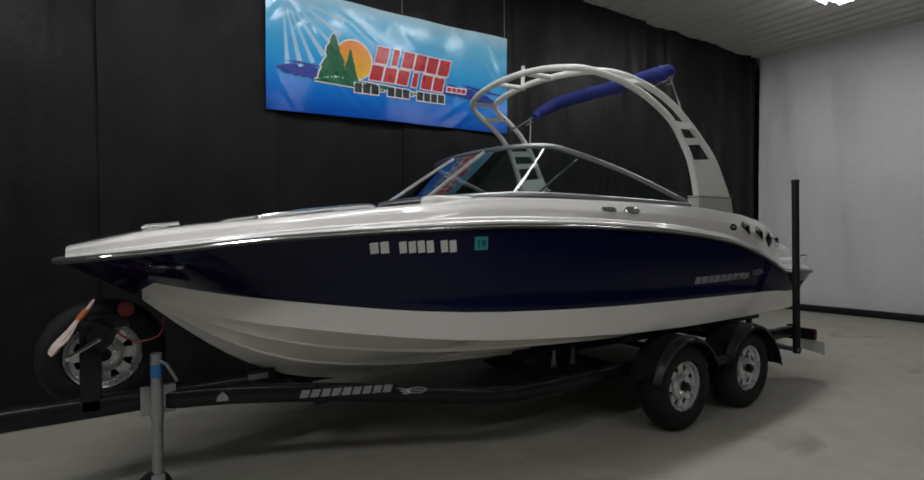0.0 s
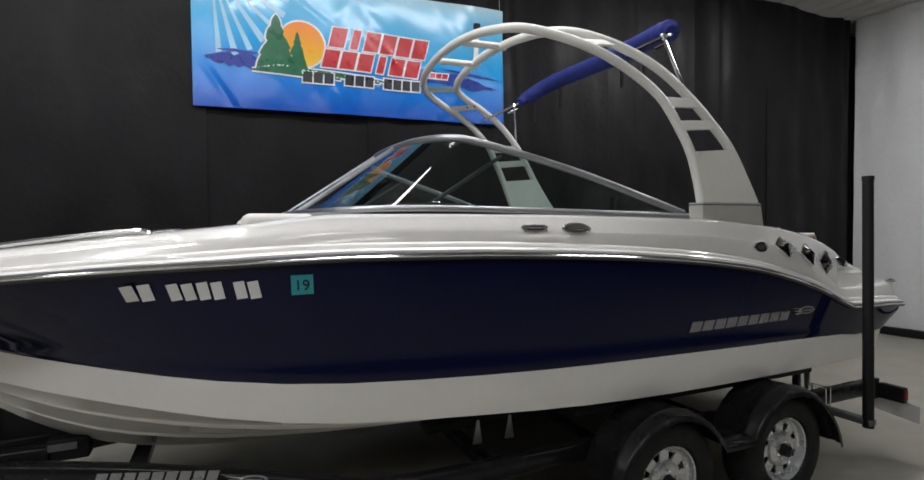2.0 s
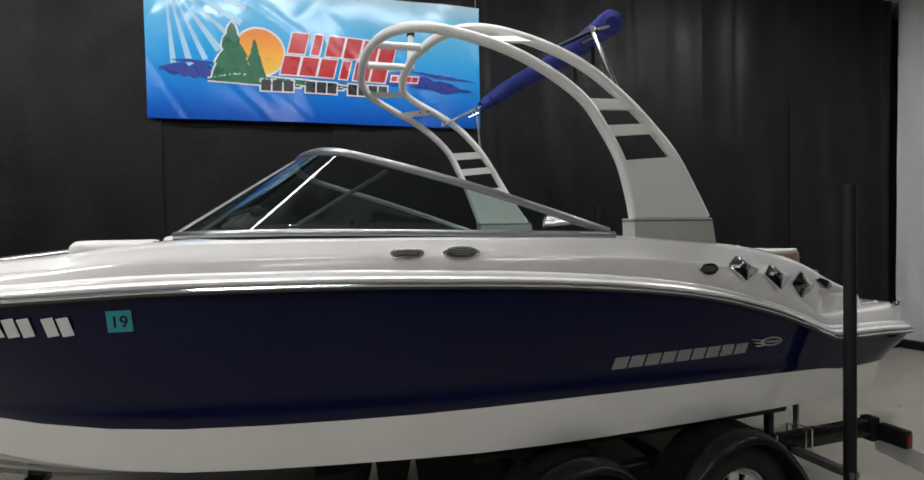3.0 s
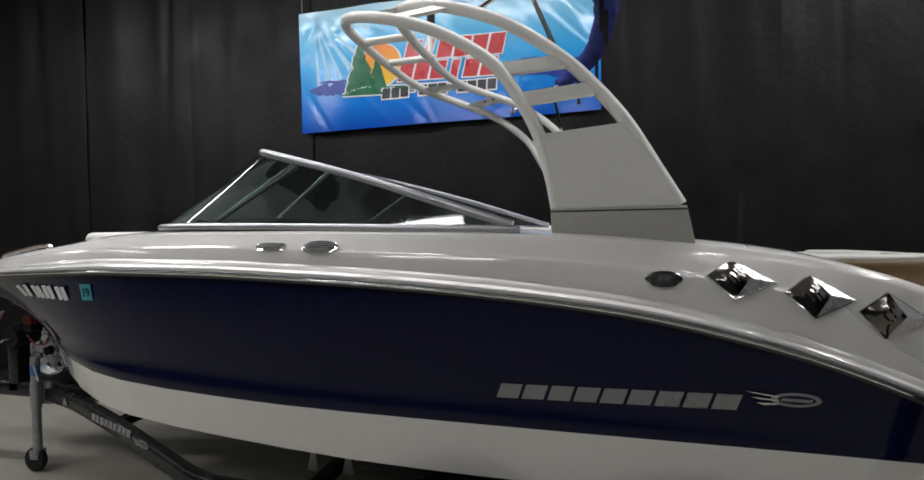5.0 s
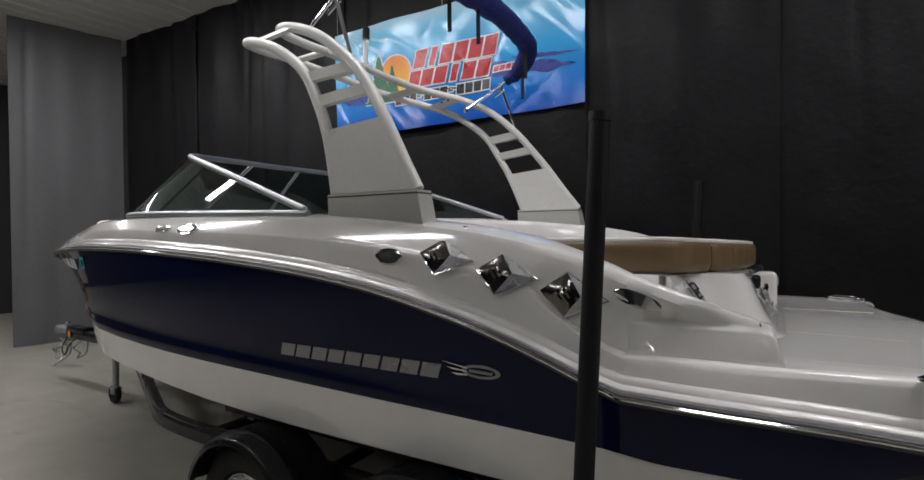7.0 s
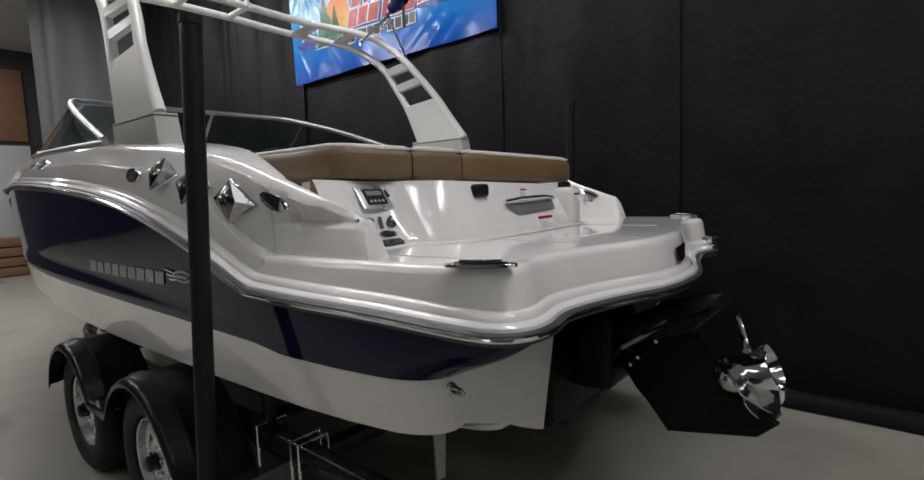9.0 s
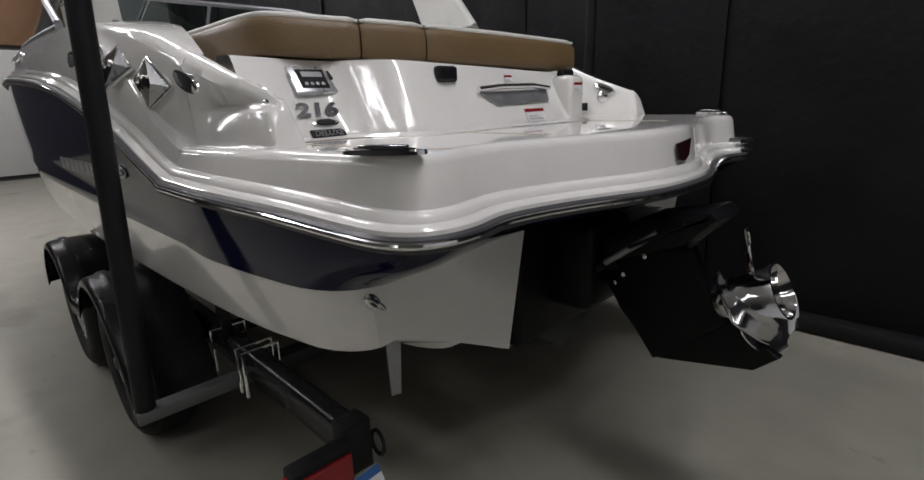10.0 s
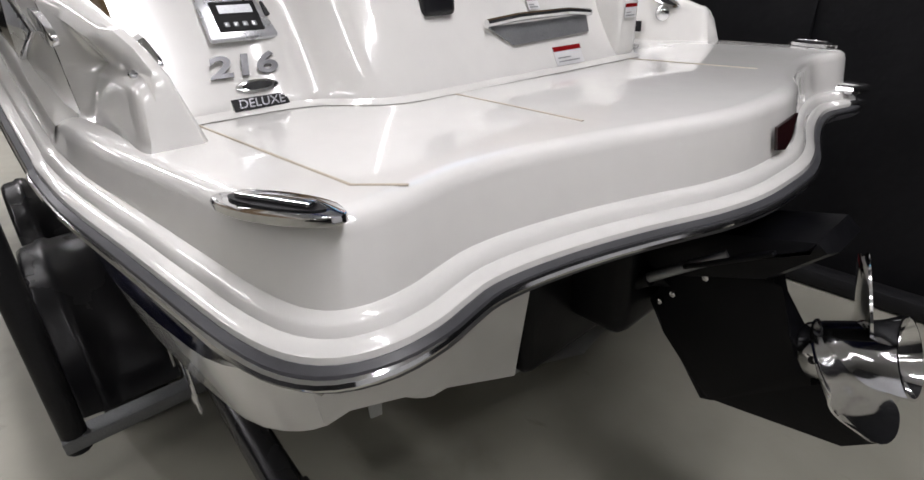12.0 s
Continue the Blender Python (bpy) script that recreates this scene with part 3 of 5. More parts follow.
# stern wall of the cockpit, with the walk-through on its far side
rows = []
for y in np.linspace(-0.93, 0.42, 44):
    c = 1 / (1 + math.exp(-(y + 0.575) / 0.030))
    x0, x1 = 0.118 + 0.160 * c, -0.015 + 0.203 * c
    zt = 1.515 - 0.048 * (y + 0.9) / 1.32
    rows.append([(x0 + 0.035, y, PZ + 0.002), (x0 + 0.008, y, PZ + 0.012), (x0, y, PZ + 0.03), (x0 * 0.55 + x1 * 0.45, y, 1.36), (x1 + 0.006, y, zt - 0.03), (x1 - 0.012, y, zt - 0.004), (x1 - 0.05, y, zt), (x1 - 0.30, y, zt)])
end = rows[-1]
part("transom_wall", grid(rows), GEL, boat, "glossy white moulded stern wall", angle=40)
b = bmesh.new()
b.faces.new([b.verts.new(p) for p in end] + [b.verts.new((-0.11, 0.42, PZ))])
part("walkway_side", b, GEL, boat)
part("corner_pillar", box(0.19, 0.29, 0.31, 0.425, PZ, 1.45, 0.025, 3), GEL, boat)
part("walkway_gate", box(-0.30, -0.26, 0.42, 0.92, PZ, 1.47, 0.012), GEL, boat, "white walk-through gate")


PADLINE = spline([(-0.80, -0.865, 0), (-0.45, -0.86, 0), (-0.06, -0.835, 0), (0.05, -0.60, 0), (0.125, -0.36, 0), (0.175, 0.05, 0), (0.195, 0.50, 0)], 8)
PADZ = [(-0.87, 1.625), (-0.835, 1.63), (-0.36, 1.612), (0.5, 1.588)]


def bolster(i0, i1, z_lo, z_hi, depth, back, round_, name, material, label):
    """Padded strip along the coaming, its ends rounded over."""
    rows = []
    pts = PADLINE[i0:i1 + 1]
    for i, p in enumerate(pts):
        a, c = pts[max(i - 1, 0)], pts[min(i + 1, len(pts) - 1)]
        d = (c - a).normalized()
        n = Vector((-d.y, d.x, 0))
        g = 0.006 if i in (0, len(pts) - 1) else 0.0
        q = p + d * (0.003 if i == 0 else -0.003 if i == len(pts) - 1 else 0)
        z = lerp(PADZ, p.y)
        a0, a1 = z + z_lo + g, z + z_hi - g
        r = round_
        prof = [(0.4 * r, a0), (0.1 * r, a0 + 0.3 * r), (0.0, a0 + r), (0.0, a1 - r), (0.12 * r, a1 - 0.4 * r), (0.4 * r, a1 - 0.12 * r), (r, a1), (depth - r, a1), (depth, a1 - r), (depth, a0)]
        rows.append([q + n * (back + g + o) + Vector((0, 0, zz)) for o, zz in prof])
    b = grid(rows, close_v=True)
    b.verts.ensure_lookup_table()
    b.faces.new(b.verts[:10])
    b.faces.new(b.verts[-10:])
    part(name, b, material, boat, label, angle=60)


for i0, i1 in ((0, 26), (26, 33), (33, 48)):
    bolster(i0, i1, -0.115, 0.0, 0.20, 0.0, 0.03, "seat_back", TAN, "tan vinyl bolster")
    bolster(i0, i1, -0.008, 0.012, 0.19, 0.012, 0.009, "seat_top", VINYLW, "white vinyl top band")
part("sun_pad", box(-0.75, -0.02, -0.64, 0.42, 1.53, 1.592, 0.025, 3), VINYLW, boat, "white vinyl sun pad")
part("platform_gusset", prism([(0.56, 0.975), (0.76, 0.975), (0.70, 0.87)], 0.03, basis((0, 0.19, 0), (1, 0, 0), (0, -1, 0))), GEL, boat, "white gusset under the platform", smooth=False)
TOWX, TOWY, TOWZ = 0.526, -0.895, 0.894
eye = part("tow_eye", prism(ellipse(0.030, 0.018, 20), 0.006, basis((TOWX, TOWY, TOWZ), (0, 0.6, -0.8), (1, 0, 0.1)), bevel=0.002), CHROME, boat, "chrome stern tow eye")
part("eye_loop", tube(spline([(TOWX + 0.004, TOWY - 0.014, TOWZ + 0.016), (TOWX + 0.034, TOWY - 0.008, TOWZ + 0.010), (TOWX + 0.036, TOWY + 0.008, TOWZ - 0.010), (TOWX + 0.004, TOWY + 0.014, TOWZ - 0.016)], 4), 0.006, 8), CHROME, eye)
part("transducer_bracket", prism([(0.0, 0.0), (0.035, 0.0), (0.05, 0.27), (-0.01, 0.27)], 0.012, basis((0.192, -0.625, 0.378), (0.25, 1, 0), (1, -0.25, 0))), GALV, boat, "grey bracket hanging below the hull", smooth=False)


# surfaces for fittings
def side_point(x, z, s=-1):
    """Place and outward normal on the navy side."""
    best = None
    rows = side_rows(s)
    for i in range(len(rows) - 1):
        for j in range(len(rows[0]) - 1):
            a, c, d, e = rows[i][j], rows[i + 1][j], rows[i][j + 1], rows[i + 1][j + 1]
            u = (x - (a.x + d.x) / 2) / max(1e-6, (c.x + e.x - a.x - d.x) / 2)
            if -0.1 <= u <= 1.1:
                p0, p1 = a.lerp(c, u), d.lerp(e, u)
                v = (z - p0.z) / (p1.z - p0.z)
                if -0.02 <= v <= 1.02:
                    n = (c - a).cross(d - a).normalized()
                    n = n if n.y * s > 0 else -n
                    return p0.lerp(p1, v), n
    return Vector((x, s * beam(x), z)), Vector((0, s, 0))


def deck_point(x, z, s=-1):
    a, c = deck_section(x, s), deck_section(x + 0.05, s)
    for j in range(len(a) - 1):
        if a[j][2] <= z <= a[j + 1][2]:
            v = (z - a[j][2]) / max(1e-6, a[j + 1][2] - a[j][2])
            p = Vector(a[j]).lerp(Vector(a[j + 1]), v)
            n = (Vector(c[j]) - Vector(a[j])).cross(Vector(a[j + 1]) - Vector(a[j])).normalized()
            return p, (n if n.y * s > 0 else -n)
    return Vector((x, s * beam(x), z)), Vector((0, s, 0))


def glyph(m, x, w, h, skew, kind, t, d=0.003):
    """A plain slanted mark for a piece of lettering: kind picks its strokes."""
    def bar(a, b_, c, e):
        return prism([(x + a * w + skew * c * h, c * h), (x + b_ * w + skew * c * h, c * h), (x + b_ * w + skew * e * h, e * h), (x + a * w + skew * e * h, e * h)], d, m)
    q, r = t / w, t / h
    if kind == 5:
        return bar(0, 1, 0, 1)
    bm_ = bar(0, q, 0, 1)
    for piece in {0: ((0, 1, 1 - r, 1), (0, 1, 0, r)), 1: ((1 - q, 1, 0, 1), (0, 1, 0.5 - r / 2, 0.5 + r / 2)), 2: ((1 - q, 1, 0, 1), (0, 1, 1 - r, 1), (0, 1, 0.4, 0.4 + r)),
                  3: ((0, 1, 0, r),), 4: ((1 - q, 1, 0, 1), (0, 1, 1 - r, 1))}[kind]:
        merge(bm_, bar(*piece))
    return bm_


def lettering(name, place, x0, x1, z0, h, kinds, material, parent, skew=0.25, t=0.012, label="", gap=0.22):
    n = len(kinds)
    step = (x1 - x0) / n
    for i, kd in enumerate(kinds):
        if kd is None:
            continue
        x = x0 + i * step
        p, nrm = place(x, z0)
        p2, _ = place(x + step, z0)
        m = basis(p + nrm * 0.002, p2 - p, nrm)
        part(name, glyph(m, 0, step * (1 - gap), h, skew, kd, t), material, parent, label, smooth=False)


def badge(place, x, z, a, b_, material, parent, name, label, d=0.012, tilt=0.0, n=28):
    p, nrm = place(x, z)
    p2, _ = place(x + 0.06, z)
    m = basis(p + nrm * 0.001, p2 - p, nrm) @ pose(0, 0, 0, 0, 0, tilt)
    return part(name, prism(ellipse(a, b_, n), d, m, bevel=min(0.005, d * 0.4)), material, parent, label), m


def emblem(place, x, z, a, parent):
    """A winged silver badge as plain swept shapes."""
    p, nrm = place(x, z)
    p2, _ = place(x + 0.06, z)
    m = basis(p + nrm * 0.002, p2 - p, nrm)
    g = part("emblem_ring", prism([(x_ + a * 0.3, y_) for x_, y_ in ellipse(a * 0.62, a * 0.20, 28)], 0.004, m), SILVER, parent, "chrome winged oval emblem", smooth=False)
    part("emblem_field", prism([(x_ + a * 0.3, y_) for x_, y_ in ellipse(a * 0.48, a * 0.12, 24)], 0.0015, m @ pose(0, 0, 0.0045)), NAVY, g, smooth=False)
    part("emblem_bar", prism([(-a * 0.1, -a * 0.03), (a * 0.66, -a * 0.05), (a * 0.70, a * 0.03), (-a * 0.06, a * 0.05)], 0.002, m @ pose(0, 0, 0.006)), SILVER, g, smooth=False)
    for o, l in ((0.10, 1.0), (0.0, 0.85), (-0.10, 0.7)):
        part("emblem_wing", prism([(-a * l, o * a * 1.6 + a * 0.05), (-a * 0.12, o * a), (-a * 0.15, o * a - a * 0.05), (-a * l * 0.7, o * a * 1.6 - a * 0.02)], 0.004, m @ pose(0, 0, 0.0025)), CHROME, parent, "chrome emblem wing", smooth=False)


lettering("lettering", side_point, -1.655, -0.80, 1.118, 0.056, (5,) * 9, SILVER, boat, 0.35, 0.011, "silver brand mark", 0.14)
emblem(side_point, -0.665, 1.165, 0.125, boat)
# registration, shown as plain bars, and its sticker
for x0, x1 in ((-4.31, -4.265), (-4.255, -4.21), (-4.155, -4.115), (-4.105, -4.065), (-4.055, -4.015), (-4.005, -3.965), (-3.925, -3.885), (-3.875, -3.835)):
    p, nrm = side_point(x0, 1.432)
    p2, _ = side_point(x1, 1.438)
    part("registration_bar", prism([(0, 0), ((p2 - p).length, 0), ((p2 - p).length, 0.072), (0, 0.072)], 0.002, basis(p + nrm * 0.002, p2 - p, nrm)), LETTERW, boat, "white registration bar", smooth=False)
p, nrm = side_point(-3.725, 1.442)
p2, _ = side_point(-3.64, 1.444)
sticker = part("sticker", prism([(0, 0), (0.085, 0), (0.085, 0.08), (0, 0.08)], 0.002, basis(p + nrm * 0.002, p2 - p, nrm)), TEAL, boat, "teal registration sticker", smooth=False)


def text_part(body, m, size, material, parent, name="lettering", depth=0.0015, shear=0.0, bold=0.0):
    cu = bpy.data.curves.new("text", "FONT")
    cu.body, cu.size, cu.extrude, cu.shear, cu.offset = body, size, depth, shear, bold
    cu.align_x = "CENTER"
    ob = bpy.data.objects.new("text", cu)
    me = bpy.data.meshes.new_from_object(ob)
    bpy.data.objects.remove(ob)
    me.transform(m)
    b = bmesh.new()
    b.from_mesh(me)
    bpy.data.meshes.remove(me)
    return part(name, b, material, parent, smooth=False)


text_part("19", basis(p + nrm * 0.005, p2 - p, nrm) @ pose(0.042, 0.018, 0), 0.062, BLACKM, sticker)
# Plain chrome ellipse for the long pale plate on the bow; not a lamp.
badge(side_point, -5.27, 1.385, 0.085, 0.022, CHROME, boat, "bow_plate", "elongated chrome plate on the bow", tilt=-8)
# deck badges
g, m = badge(deck_point, -2.395, 1.692, 0.086, 0.031, CHROME, boat, "side_badge", "oval chrome badge with a dark winged inlay", d=0.008)
part("badge_inlay", prism(ellipse(0.070, 0.022), 0.0015, m @ pose(0, 0, 0.0085)), DARKALU, g)
for dy, l in ((0.010, 0.045), (0.0, 0.062), (-0.010, 0.040)):
    part("badge_wing", prism([(-l, dy - 0.001), (l * 0.9, dy - 0.003), (l, dy + 0.001), (-l * 0.6, dy + 0.004)], 0.002, m @ pose(0, 0, 0.0103)), CHROME, g, smooth=False)
p, nrm = deck_point(-2.63, 1.694)
p2, _ = deck_point(-2.57, 1.694)
m = basis(p + nrm * 0.001, p2 - p, nrm)
g = part("side_badge", prism([(-0.074, 0.008), (-0.058, 0.021), (-0.02, 0.018), (0.0, 0.024), (0.02, 0.018), (0.058, 0.021), (0.074, 0.008), (0.060, -0.018), (0.015, -0.016), (0.0, -0.024), (-0.015, -0.016), (-0.060, -0.018)][::-1], 0.007, m, bevel=0.002), CHROME, boat, "small scalloped chrome badge")
part("badge_inlay", prism([(-0.058, 0.006), (-0.048, -0.010), (0.048, -0.010), (0.058, 0.006), (0.045, 0.013), (-0.045, 0.013)], 0.0015, m @ pose(0, 0, 0.0075)), DARKALU, g, smooth=False)
part("badge_bar", prism([(-0.040, -0.004), (0.040, -0.004), (0.040, 0.004), (-0.040, 0.004)], 0.0015, m @ pose(0, 0, 0.0093)), CHROME, g, smooth=False)
g, m = badge(deck_point, -1.047, 1.572, 0.066, 0.030, CHROME, boat, "model_badge", "oval chrome model badge")
part("badge_inlay", prism(ellipse(0.044, 0.017), 0.002, m @ pose(0, 0, 0.0125)), DARKALU, g)
for dx in (-0.015, 0.008):
    part("badge_mark", prism([(dx - 0.006, -0.010), (dx + 0.004, -0.010), (dx + 0.009, 0.010), (dx - 0.001, 0.010)], 0.002, m @ pose(0, 0, 0.015)), SILVER, g, smooth=False)


SMOKED = mat("smoked_chrome", (0.20, 0.19, 0.18), 0.14, 1, 0.15, 30)


def vent(x, z, s=-1):
    """Diamond hull vent: a dished smoked grille and a bright ridged wing behind it."""
    p, nrm = deck_point(x, z, s)
    p2, _ = deck_point(x + 0.06, z, s)
    m = basis(p, p2 - p, nrm) @ pose(0, 0, 0, 0, 0, -6 if s < 0 else 6)
    f = 1 if s < 0 else -1
    rim = [(-0.085, 0.002 * f), (0.006, -0.083 * f), (0.150, -0.004 * f), (0.004, 0.078 * f)]
    v = part("vent", prism(rim if s < 0 else rim[::-1], 0.010, m, bevel=0.003), CHROME, boat, "chrome diamond vent")
    b = bmesh.new()
    top, tip, low, ridge = (b.verts.new(m @ Vector(c)) for c in ((0.006, 0.072 * f, 0.0125), (0.143, -0.004 * f, 0.0125), (0.008, -0.076 * f, 0.0125), (0.058, 0.0, 0.026)))
    for tri in ((low, tip, ridge), (tip, top, ridge)):
        b.faces.new(tri)
    # Pale satin silver stands in for the chrome wing's white reflection.
    part("vent_wing", b, RIM, v, "chrome ridged wing, coloured pale for its bright reflection", smooth=False)
    n = 13
    rows = []
    for i in range(n):
        u = i / (n - 1)
        a0, a1 = Vector((-0.080, 0.002 * f, 0.013)).lerp(Vector((0.006, 0.072 * f, 0.0135)), u), Vector((0.008, -0.076 * f, 0.013)).lerp(Vector((0.056, 0.0, 0.025)), u)
        rows.append([m @ (a0.lerp(a1, w / (n - 1)) + Vector((0, 0, 0.020 * math.sin(math.pi * u) * math.sin(math.pi * w / (n - 1)))) * (0.82 if i % 2 else 1.0)) for w in range(n)])
    part("grille", grid(rows), SMOKED, v, "dished smoked chrome grille", angle=30)


for s in (-1, 1):
    for x, z in ((-0.822, 1.572), (-0.575, 1.515), (-0.340, 1.452)):
        vent(x, z, s)
    b_ = badge(lambda x, z: deck_point(x, z, s), -0.108, 1.444, 0.078, 0.026, CHROME, boat, "hip_light", "oval chrome courtesy light", tilt=-18 if s < 0 else 18)
    m = basis((0.105, s * 0.912, 1.398), (1, 0, -0.36), (0.25, -s * 0.9, 0.30))
    g = part("hip_handle", prism(ellipse(0.066, 0.017, 28), 0.014, m, bevel=0.005), CHROME, boat, "oval chrome grab handle")
    part("handle_slot", prism(ellipse(0.048, 0.007, 20), 0.002, m @ pose(0, 0, 0.0142)), BLACKM, g)
    for x, z in ((0.262, PZ + 0.025), (0.232, 1.378)):
        part("snap", lathe([(0.0, 0.006), (0.006, 0.005), (0.008, 0.0)], 10, basis((x, s * 0.962, z), (0, 1, 0), (1, 0, 0.2))), CHROME, boat)
    # pop-up cleat on the platform
    m = basis((0.652 - 0.024 * s, s * 0.938, PZ + 0.001), (0.90, -s * 0.43, 0), (0, 0, 1))
    c = part("platform_cleat", prism(ellipse(0.095, 0.034, 32), 0.010, m, bevel=0.004), CHROME, boat, "oval chrome pop-up cleat")
    part("cleat_slot", prism(ellipse(0.07, 0.017, 24), 0.002, m @ pose(0, 0, 0.0105)), BLACKM, c)
    part("cleat_bar", box(-0.055, 0.055, -0.008, 0.008, 0.0125, 0.019, 0.003, m=m), CHROME, c)
    m = basis((-1.4, s * 1.045, 1.742), (1, 0, 0), (0, 0, 1))
    for x in (-1.4, -1.0, -0.75, -1.75):
        part("deck_screw", lathe([(0.0, 0.006), (0.008, 0.005), (0.011, 0.0)], 10, Matrix.Translation((x, s * (beam(x) - 0.135), smooth_lerp(DECKZ, x)))), CHROME, boat)
    # bow rails and deck hardware
    pts = [(-4.85, s * 0.615, 1.62), (-4.80, s * 0.632, 1.645), (-4.55, s * 0.71, 1.678), (-4.29, s * 0.785, 1.704), (-4.23, s * 0.80, 1.688)]
    part("bow_rail", tube(spline(pts, 4), 0.012, 8), CHROME, boat, "stainless bow grab rail")
    part("deck_cleat", tube([(-5.35, s * 0.36, 1.592), (-5.20, s * 0.42, 1.607)], 0.012, 8), CHROME, boat, "chrome bow cleat")
    part("deck_hatch_pad", box(-3.90, -3.60, s * 0.80 - 0.1, s * 0.80 + 0.1, 1.69, 1.772, 0.036, 4), VINYLW, boat, "white vinyl bow cushion")
part("bow_light", lathe([(0.0, 0.03), (0.02, 0.028), (0.04, 0.012), (0.045, 0.0)], 16, Matrix.Translation((-5.55, 0, 1.50))), CHROME, boat, "chrome bow light")

# fittings on the stern wall
def wall_at(y, z):
    c = 1 / (1 + math.exp(-(y + 0.575) / 0.030))
    x0, x1 = 0.118 + 0.160 * c, -0.015 + 0.203 * c
    t = (z - (PZ + 0.03)) / (1.475 - PZ - 0.03)
    return Vector((x0 + (x1 - x0) * t, y, z))


def wall_frame(y, z):
    p, q, u = wall_at(y, z), wall_at(y + 0.01, z), wall_at(y, z + 0.02)
    return basis(p, (0, 1, 0), Vector((0, 1, 0)).cross(u - p))


m = wall_frame(-0.695, 1.437)
radio = part("stereo_remote", box(-0.083, 0.083, -0.052, 0.052, 0, 0.014, 0.006, m=m), RIM, boat, "grey stereo remote panel")
part("screen", box(-0.058, 0.036, -0.035, 0.034, 0.012, 0.017, 0.002, m=m), BLACKM, radio, "dark display")
part("screen_bar", box(-0.045, 0.025, 0.005, 0.024, 0.016, 0.018, m=m), GALV, radio)
for k in range(4):
    part("button", box(-0.045 + k * 0.019, -0.034 + k * 0.019, -0.026, -0.015, 0.016, 0.019, 0.002, m=m), GALV, radio)
part("knob", box(0.048, 0.066, -0.005, 0.03, 0.012, 0.019, 0.003, m=m), BLACKM, radio)
text_part("216", wall_frame(-0.735, 1.334) @ pose(0, 0, 0.003) @ Matrix.Diagonal((1.45, 1, 1, 1)), 0.066, DARKALU, boat, shear=0.2, bold=0.0018)
m = wall_frame(-0.722, 1.312)
g = part("oval_badge", prism(ellipse(0.046, 0.014), 0.005, m, bevel=0.002), CHROME, boat, "small oval chrome badge")
part("badge_inlay", prism(ellipse(0.032, 0.008), 0.002, m @ pose(0, 0, 0.0055)), BLACKM, g)
m = wall_frame(-0.728, 1.283)
g = part("name_plate", box(-0.058, 0.058, -0.013, 0.013, 0, 0.003, m=m), BLACKM, boat, "black trim-level name plate")
text_part("DELUXE", m @ pose(0, -0.009, 0.0035), 0.027, SILVER, g, shear=0.2)
m = wall_frame(0.03, 1.378)
part("grab_recess", prism([(-0.20, 0.012), (0.20, 0.02), (0.19, -0.03), (-0.13, -0.04)], 0.004, m), GALV, boat, "recessed hatch latch", smooth=False)
part("grab_handle", tube([m @ Vector((-0.21, 0.018, 0.012)), m @ Vector((-0.1, 0.024, 0.02)), m @ Vector((0.1, 0.026, 0.02)), m @ Vector((0.21, 0.02, 0.012))], 0.010, 8), CHROME, boat, "chrome grab handle")
for y, z, w, h in ((0.10, 1.300, 0.06, 0.026), (0.02, 1.435, 0.022, 0.016), (0.365, 1.40, 0.03, 0.02)):
    m = wall_frame(y, z) if y < 0.3 else basis((0.292, y, z), (0, 1, 0), (1, 0, 0))
    g = part("warning_label", box(-w, w, -h, h, 0.0005, 0.0025, m=m), LETTERW, boat, "white warning label with red header")
    part("label_header", box(-w, w, h * 0.5, h, 0.0025, 0.0035, m=m), RED, g)
    for k in range(2):
        part("label_line", box(-w * 0.8, w * (0.1 + 0.6 * k), -h * (0.15 + 0.4 * k) - 0.003, -h * (0.15 + 0.4 * k), 0.0025, 0.0033, m=m), GALV, g)
for y in (-0.31, 0.40):
    part("hinge", box(wall_at(y, 1.45).x - 0.01, wall_at(y, 1.45).x + 0.025, y - 0.045, y + 0.045, 1.425, 1.478, 0.012, 3), BLACKP, boat, "black seat hinge")
part("courtesy_light", lathe([(0.0, 0.012), (0.02, 0.01), (0.03, 0.0)], 14, basis((0.10, 0.90, 1.36), (1, 0, 0), (0.2, -1, 0))), CHROME, boat)
part("shower_port", box(-0.02, 0.02, 0.885, 0.895, 1.29, 1.33, 0.003), BLACKM, boat)
part("corner_reflector", prism([(-0.055, 0.02), (-0.045, -0.028), (0.0, -0.036), (0.03, -0.02), (0.052, 0.030)], 0.006, basis((0.876, 0.048, 1.195), (0, 1, 0), (1, 0, 0.12))), DARKRED, boat, "dark red lens on the platform edge", smooth=False)
for dz in (0.0, -0.045):
    part("ladder_rail", tube([(0.56, 0.80, 1.155 + dz), (0.80, 0.83, 1.155 + dz), (0.825, 0.88, 1.155 + dz), (0.60, 0.95, 1.155 + dz)], 0.014, 8), CHROME, boat, "folded chrome boarding ladder")
